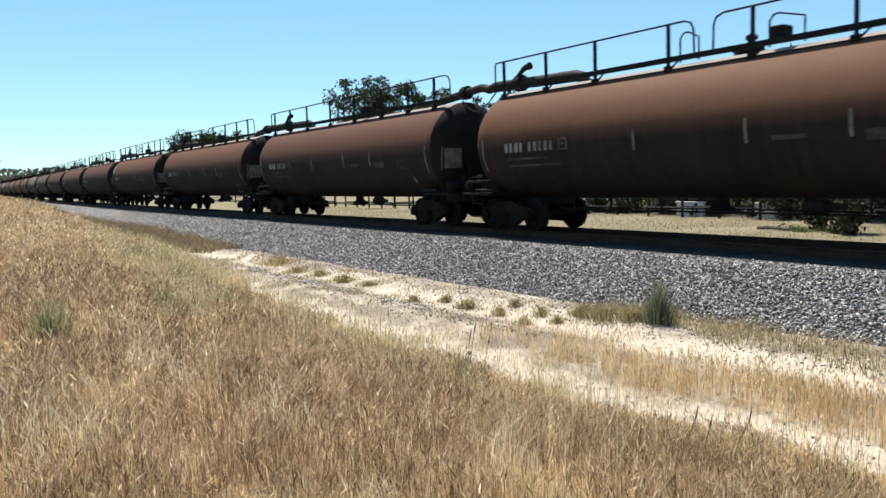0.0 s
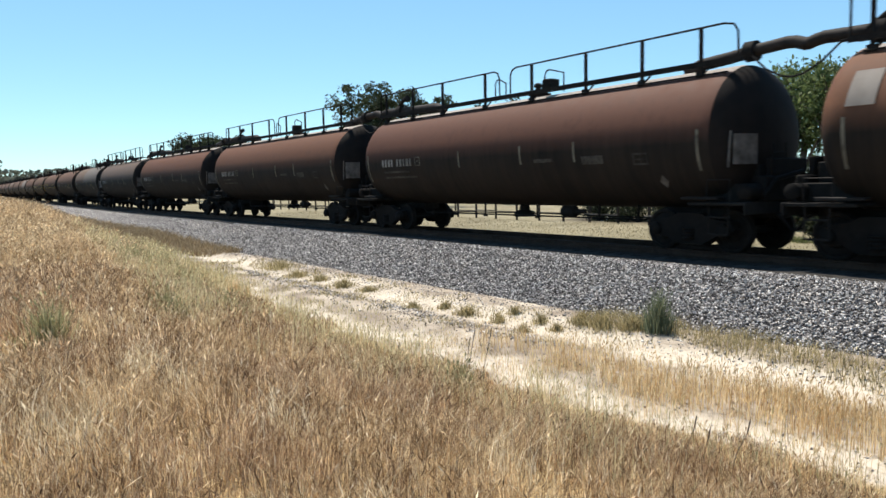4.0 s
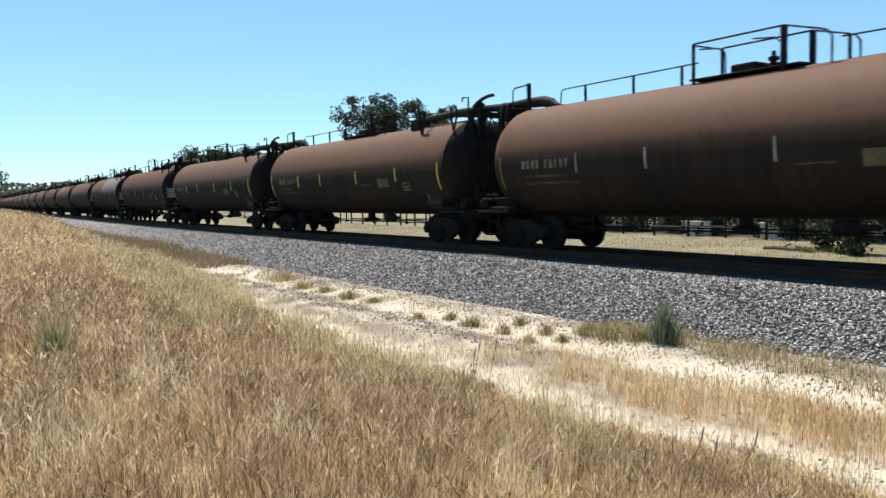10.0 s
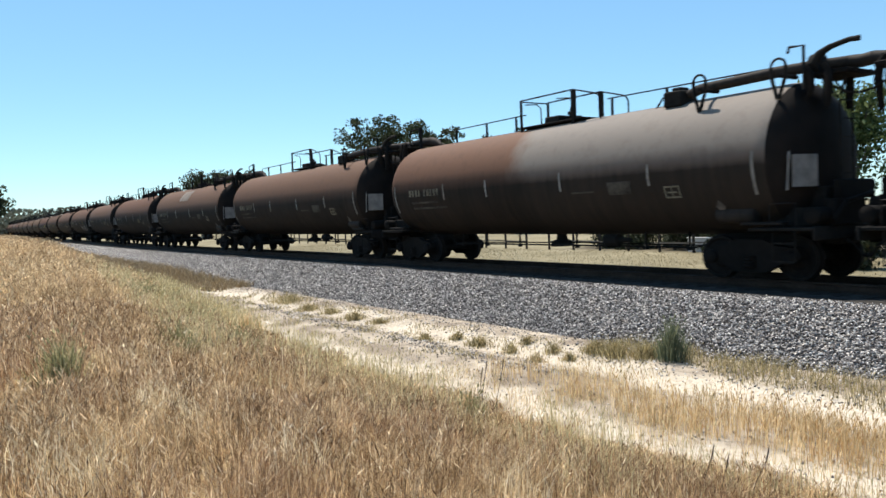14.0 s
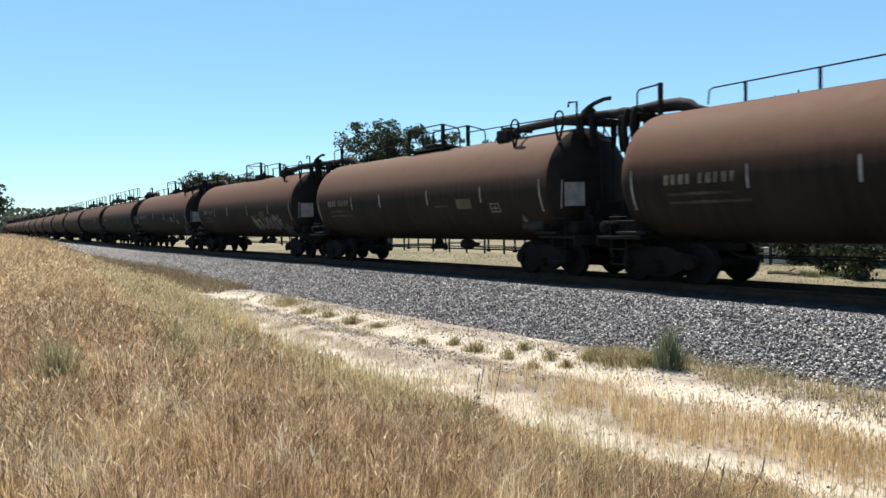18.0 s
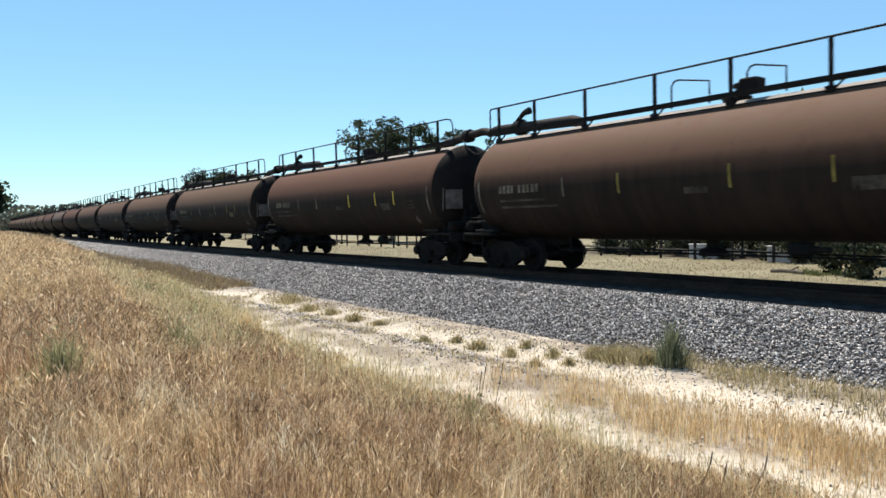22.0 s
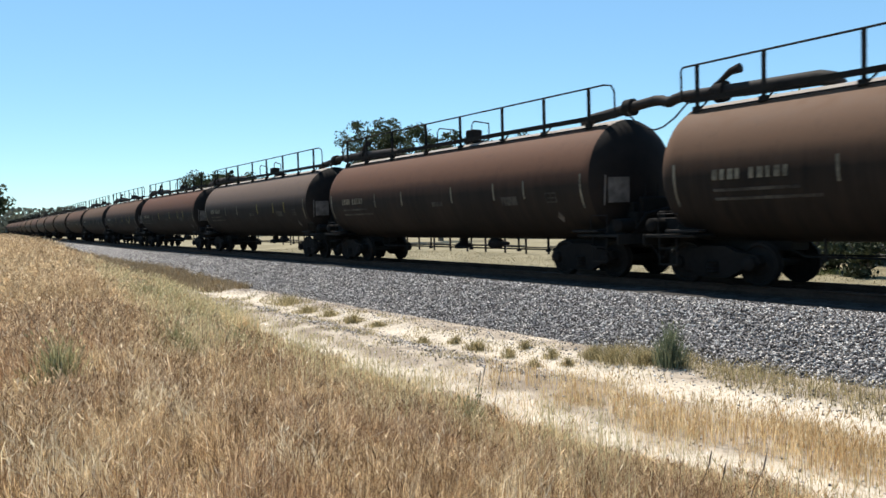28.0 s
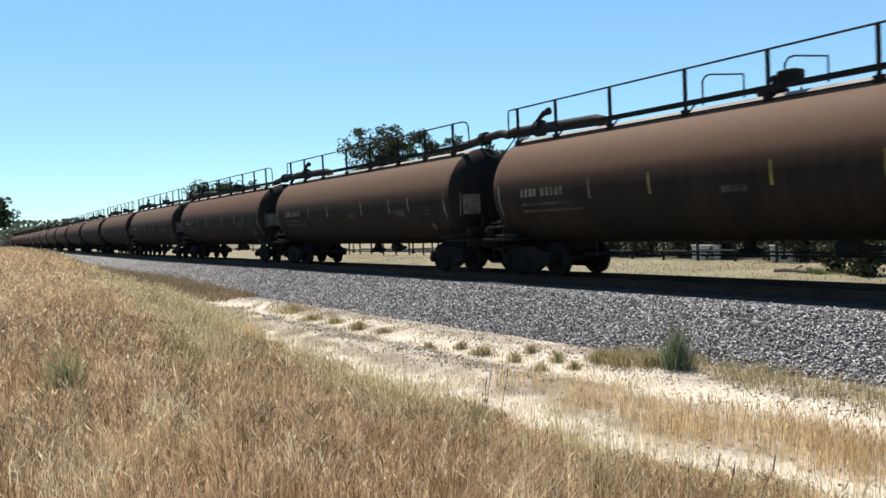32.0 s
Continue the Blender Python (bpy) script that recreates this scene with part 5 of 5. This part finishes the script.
tree("eucalyptus_tree", "tall spreading dark green tree beyond the field", -77.6, 30.4, 14.5, 10.0, 1, 11000, 0.22, 0.4, 11, 0.8, "trees beyond the field", 1, 6, 1.0, 0.62)
tree("eucalyptus_tree", "smaller spreading green tree beside a taller one", -75.6, 36.2, 13.2, 6.6, 2, 5200, 0.22, 0.45, 8, 0.8, "trees beyond the field", 1, 5, 1.0, 0.7)
tree("eucalyptus_tree", "slender green tree beyond the field", -73.5, 46.0, 12.6, 6.5, 3, 4500, 0.24, 0.4, 7, 0.8, "trees beyond the field")
tree("eucalyptus_tree", "dark green tree far along the line", -163.5, 33.5, 13.4, 11.0, 4, 9000, 0.42, 0.35, 9, 0.7, "trees far along the line", 1, 5, 1.1)
tree("eucalyptus_tree", "dark green tree far along the line", -161.0, 40.5, 12.8, 11.0, 5, 9000, 0.42, 0.35, 9, 0.7, "trees far along the line", 1, 5, 1.1)
tree("roadside_tree", "dense dark tree standing close to the line", -131.0, -10.4, 9.4, 7.0, 6, 15000, 0.42, 0.05, 18, 0.9, "trees far along the line", 1, 5, 1.3)
tree("roadside_tree", "dense dark tree standing close to the line", -141.0, -13.5, 10.0, 8.0, 7, 12000, 0.45, 0.05, 16, 0.9, "trees far along the line", 1, 5, 1.3)
tree("yard_tree", "green tree with pale trunks behind the fence", -22.9, 23.9, 8.6, 5.0, 8, 7000, 0.16, 0.45, 8, 0.8, "trees of the yard", 2, 5, 1.35)
tree("yard_tree", "green tree with pale trunks behind the fence", -19.0, 23.6, 8.1, 4.8, 9, 7000, 0.16, 0.45, 8, 0.8, "trees of the yard", 2, 5, 1.35)
tree("yard_tree", "broad leafy green tree in the yard", -26.5, 28.0, 7.4, 6.0, 12, 7000, 0.17, 0.12, 11, 0.8, "trees of the yard", 1, 5, 1.35)
tree("yard_tree", "broad leafy green tree in the yard", -32.5, 31.0, 6.6, 6.0, 13, 5000, 0.18, 0.12, 11, 0.8, "trees of the yard", 1, 5, 1.35)
tree("yard_tree", "broad leafy green tree in the yard", -17.0, 27.0, 6.8, 6.0, 14, 7000, 0.17, 0.12, 11, 0.8, "trees of the yard", 1, 5, 1.35)
tree("yard_tree", "broad green tree in the yard", -12.0, 27.0, 8.5, 7.0, 10, 7000, 0.18, 0.3, 9, 0.8, "trees of the yard", 1, 5, 1.35)


def far_woods():
    """The low line of trees on the horizon, as one mass of leaf sprays with haze put into their colour."""
    r = np.random.default_rng(50)
    v, f = [], []
    for k in range(95):
        x = -300 - r.uniform(0, 60)
        y = -4 + k * 1.55 + r.uniform(-2, 2)
        h = r.uniform(6.5, 11.0) * float(np.interp(y, (-4, 6, 14, 40, 140), (0.55, 0.8, 1.1, 1.0, 0.8)))
        n = 130
        p = np.column_stack([x + r.normal(0, 2.6, n), y + r.normal(0, 1.9, n), -1.1 + h * (1 - r.uniform(size=n) ** 1.5 * 0.95)])
        a = r.normal(size=(n, 3))
        a /= np.linalg.norm(a, axis=1, keepdims=True)
        b = np.cross(a, r.normal(size=(n, 3)))
        b /= np.linalg.norm(b, axis=1, keepdims=True)
        s = r.uniform(0.5, 1.15, (n, 1))
        f.append(np.array([(0, 1, 2), (0, 2, 3)])[None] + (np.arange(n) * 4 + sum(len(q) for q in v))[:, None, None])
        v.append(np.stack([p - a * s, p + b * s * 0.6, p + a * s, p - b * s * 0.6], 1).reshape(-1, 3))
    tagged(new("far_woods", quick_mesh("far_woods", np.concatenate(v), np.concatenate(f).reshape(-1, 3), M_HAZED_LEAF)), "low line of trees on the horizon with haze in its leaf colour", "trees", kind="stuff")


far_woods()


def bush(x, y, rad, h, seed, label):
    r = np.random.default_rng(seed)
    rng = random.Random(seed)
    t = thing("bush", label, "bush", (x, y, ground_z(x, y)), "bushes along the fence")
    stems = Shape()
    for k in range(7):
        a = k * 0.9 + rng.uniform(-0.3, 0.3)
        stems.tube([(0, 0, -0.05), (math.cos(a) * rad * 0.3, math.sin(a) * rad * 0.3, h * 0.4), (math.cos(a) * rad * 0.7, math.sin(a) * rad * 0.7, h * rng.uniform(0.6, 0.9))], [0.04, 0.03, 0.012], 5)
    part("trunk", stems, M_BARK, t)
    n = 1100
    c = r.normal(size=(16, 3)) * np.array((rad * 0.45, rad * 0.45, h * 0.24)) + np.array((0, 0, h * 0.52))
    p = c[r.integers(0, 16, n)] + r.normal(size=(n, 3)) * rad * 0.2
    p[:, 2] = np.clip(p[:, 2], 0.03, None)
    a = r.normal(size=(n, 3))
    a /= np.linalg.norm(a, axis=1, keepdims=True)
    b = np.cross(a, r.normal(size=(n, 3)))
    b /= np.linalg.norm(b, axis=1, keepdims=True)
    s = 0.14 * r.uniform(0.5, 1.2, (n, 1))
    v = np.stack([p - a * s, p + b * s * 0.5, p + a * s, p - b * s * 0.5], 1)
    f = np.array([(0, 1, 2), (0, 2, 3)])[None] + (np.arange(n) * 4)[:, None, None]
    ob = new("foliage", quick_mesh("foliage", v.reshape(-1, 3), f.reshape(-1, 3), M_SHADED_SHRUB))
    ob.parent = t


for i, (x, y, rad, h) in enumerate([(-17.1, 16.9, 1.0, 1.5), (-14.9, 15.1, 0.9, 1.6), (-19.6, 22.6, 1.3, 2.2), (-23.4, 22.9, 1.2, 2.0), (-21.3, 21.6, 1.0, 1.5), (-27.2, 22.8, 1.2, 1.7), (-30.3, 23.0, 1.3, 1.8),
                                   (-33.5, 23.2, 1.2, 1.5), (-12.6, 18.5, 1.4, 2.0), (-10.2, 17.0, 1.4, 2.2), (-16.0, 21.5, 1.2, 1.9), (-36.5, 23.4, 1.2, 1.4)]):
    bush(x, y, rad, h, 300 + i, "dark green bush beside the yard fence")


# added row of dark shrubs that stands for the shade under the yard trees
hedge = random.Random(77)
for k in range(20):
    x = -37.0 + k * 1.5 + hedge.uniform(-0.3, 0.3)
    bush(x, 24.6 + hedge.uniform(-0.6, 1.0), hedge.uniform(1.0, 1.4), hedge.uniform(1.7, 2.5), 340 + k, "dense dark shrub added to stand for yard shade")


def fence():
    fn = thing("yard_fence", "weathered pale wooden rail fence along the field", "fence")
    for k in range(34):
        x = -87.4 + k * 2.4
        part("post", Shape().box(x - 0.06, x + 0.06, 21.0 - 0.06, 21.0 + 0.06, -1.2, 0.25, 0.01), M_TIE, fn)
        if k < 33:
            for z in ((-0.55, 0.05), (-0.5,), (-0.55, 0.08), (0.02,))[k % 4]:
                part("rail", Shape().box(x + 0.0, x + 2.4, 20.93, 20.965, z - 0.045, z + 0.045), M_FENCE, fn)


fence()


for x, w in ((-27.6, 1.8), (-22.9, 1.3)):
    wall = tagged(new("garden_wall", Shape().box(-w / 2, w / 2, -0.12, 0.12, -0.1, 0.78, 0.02).box(-w / 2 - 0.05, w / 2 + 0.05, -0.16, 0.16, 0.78, 0.84, 0.01).mesh("garden_wall", M_WALL)), "low whitewashed garden wall behind the fence", "wall", "garden walls")
    wall.location = (x, 22.0, ground_z(x, 22.0))
log = tagged(new("fallen_log", Shape().tube([(-0.7, 0, 0.09), (-0.2, 0.05, 0.12), (0.4, 0.0, 0.11), (0.8, -0.08, 0.09)], [0.07, 0.08, 0.07, 0.05], 9).tube([(0.1, 0, 0.12), (0.4, 0.25, 0.3)], [0.05, 0.025], 6).mesh("fallen_log", M_BARK)), "weathered fallen log lying on dry grass", "log")
log.location = (-18.3, 15.2, ground_z(-18.3, 15.2))
for i, (x, y) in enumerate([(-17.7, 15.6), (-17.0, 15.2), (-16.5, 15.9)]):
    weed("green_weed", x, y, 0.5, 0.35, 260, M_WEED, "yellow-green weed patch in the field", 400 + 3 * i, 0.4)


# ---------------- what moves ----------------
AHEAD = (0.29, 0.39, 0.32, -0.11, -0.1, -0.15, -0.23, -0.16, -0.26, -0.45, -0.29, -0.07, 0.04, 0.03, -0.03, -0.14, 0.1, 0.22, 0.01, -0.08, -0.2,
         0.11, 0.54, 0.49, 0.02, 0.05, 0.27, 0.27, 0.03, -0.35, -0.37, -0.15, -0.06)


def car_pose(n, t):
    """The car rides along the track's line; the train surges a little, second by second."""
    x = START - n * LONG + SPEED * t + 0.1017 * (t - 16) ** 2 / 100 + AHEAD[t]
    a, b = bend(x - TRUCK_X), bend(x + TRUCK_X)
    return pose(x, CENTRE + (a + b) / 2, 0, 0, 0, math.degrees(math.atan2(b - a, 2 * TRUCK_X)))


def motions():
    for n, car in cars.items():
        walk(car, [(t, car_pose(n, t)) for t in range(0, 33)])
    # every wheel rolls at the same rate: the two turns of a truck are keyed once and shared by all
    turn = math.degrees(SPEED / WHEEL_R)
    lead = {}
    for car in cars.values():
        for truck in part_of(car, "truck"):
            for w in [o for o in truck.children if o.name.split(".")[0] == "wheelset"]:
                side = w.location.x > 0
                if side not in lead:
                    spot = w.location.copy()
                    walk(w, [(k / 30, pose(*spot, 0, (turn * k / 30) % 360, 0)) for k in range(0, 961)])
                    lead[side] = w
                else:
                    keys = w.animation_data_create()
                    keys.action = lead[side].animation_data.action
                    keys.action_slot = lead[side].animation_data.action_slot
                    w.rotation_mode = "QUATERNION"


motions()
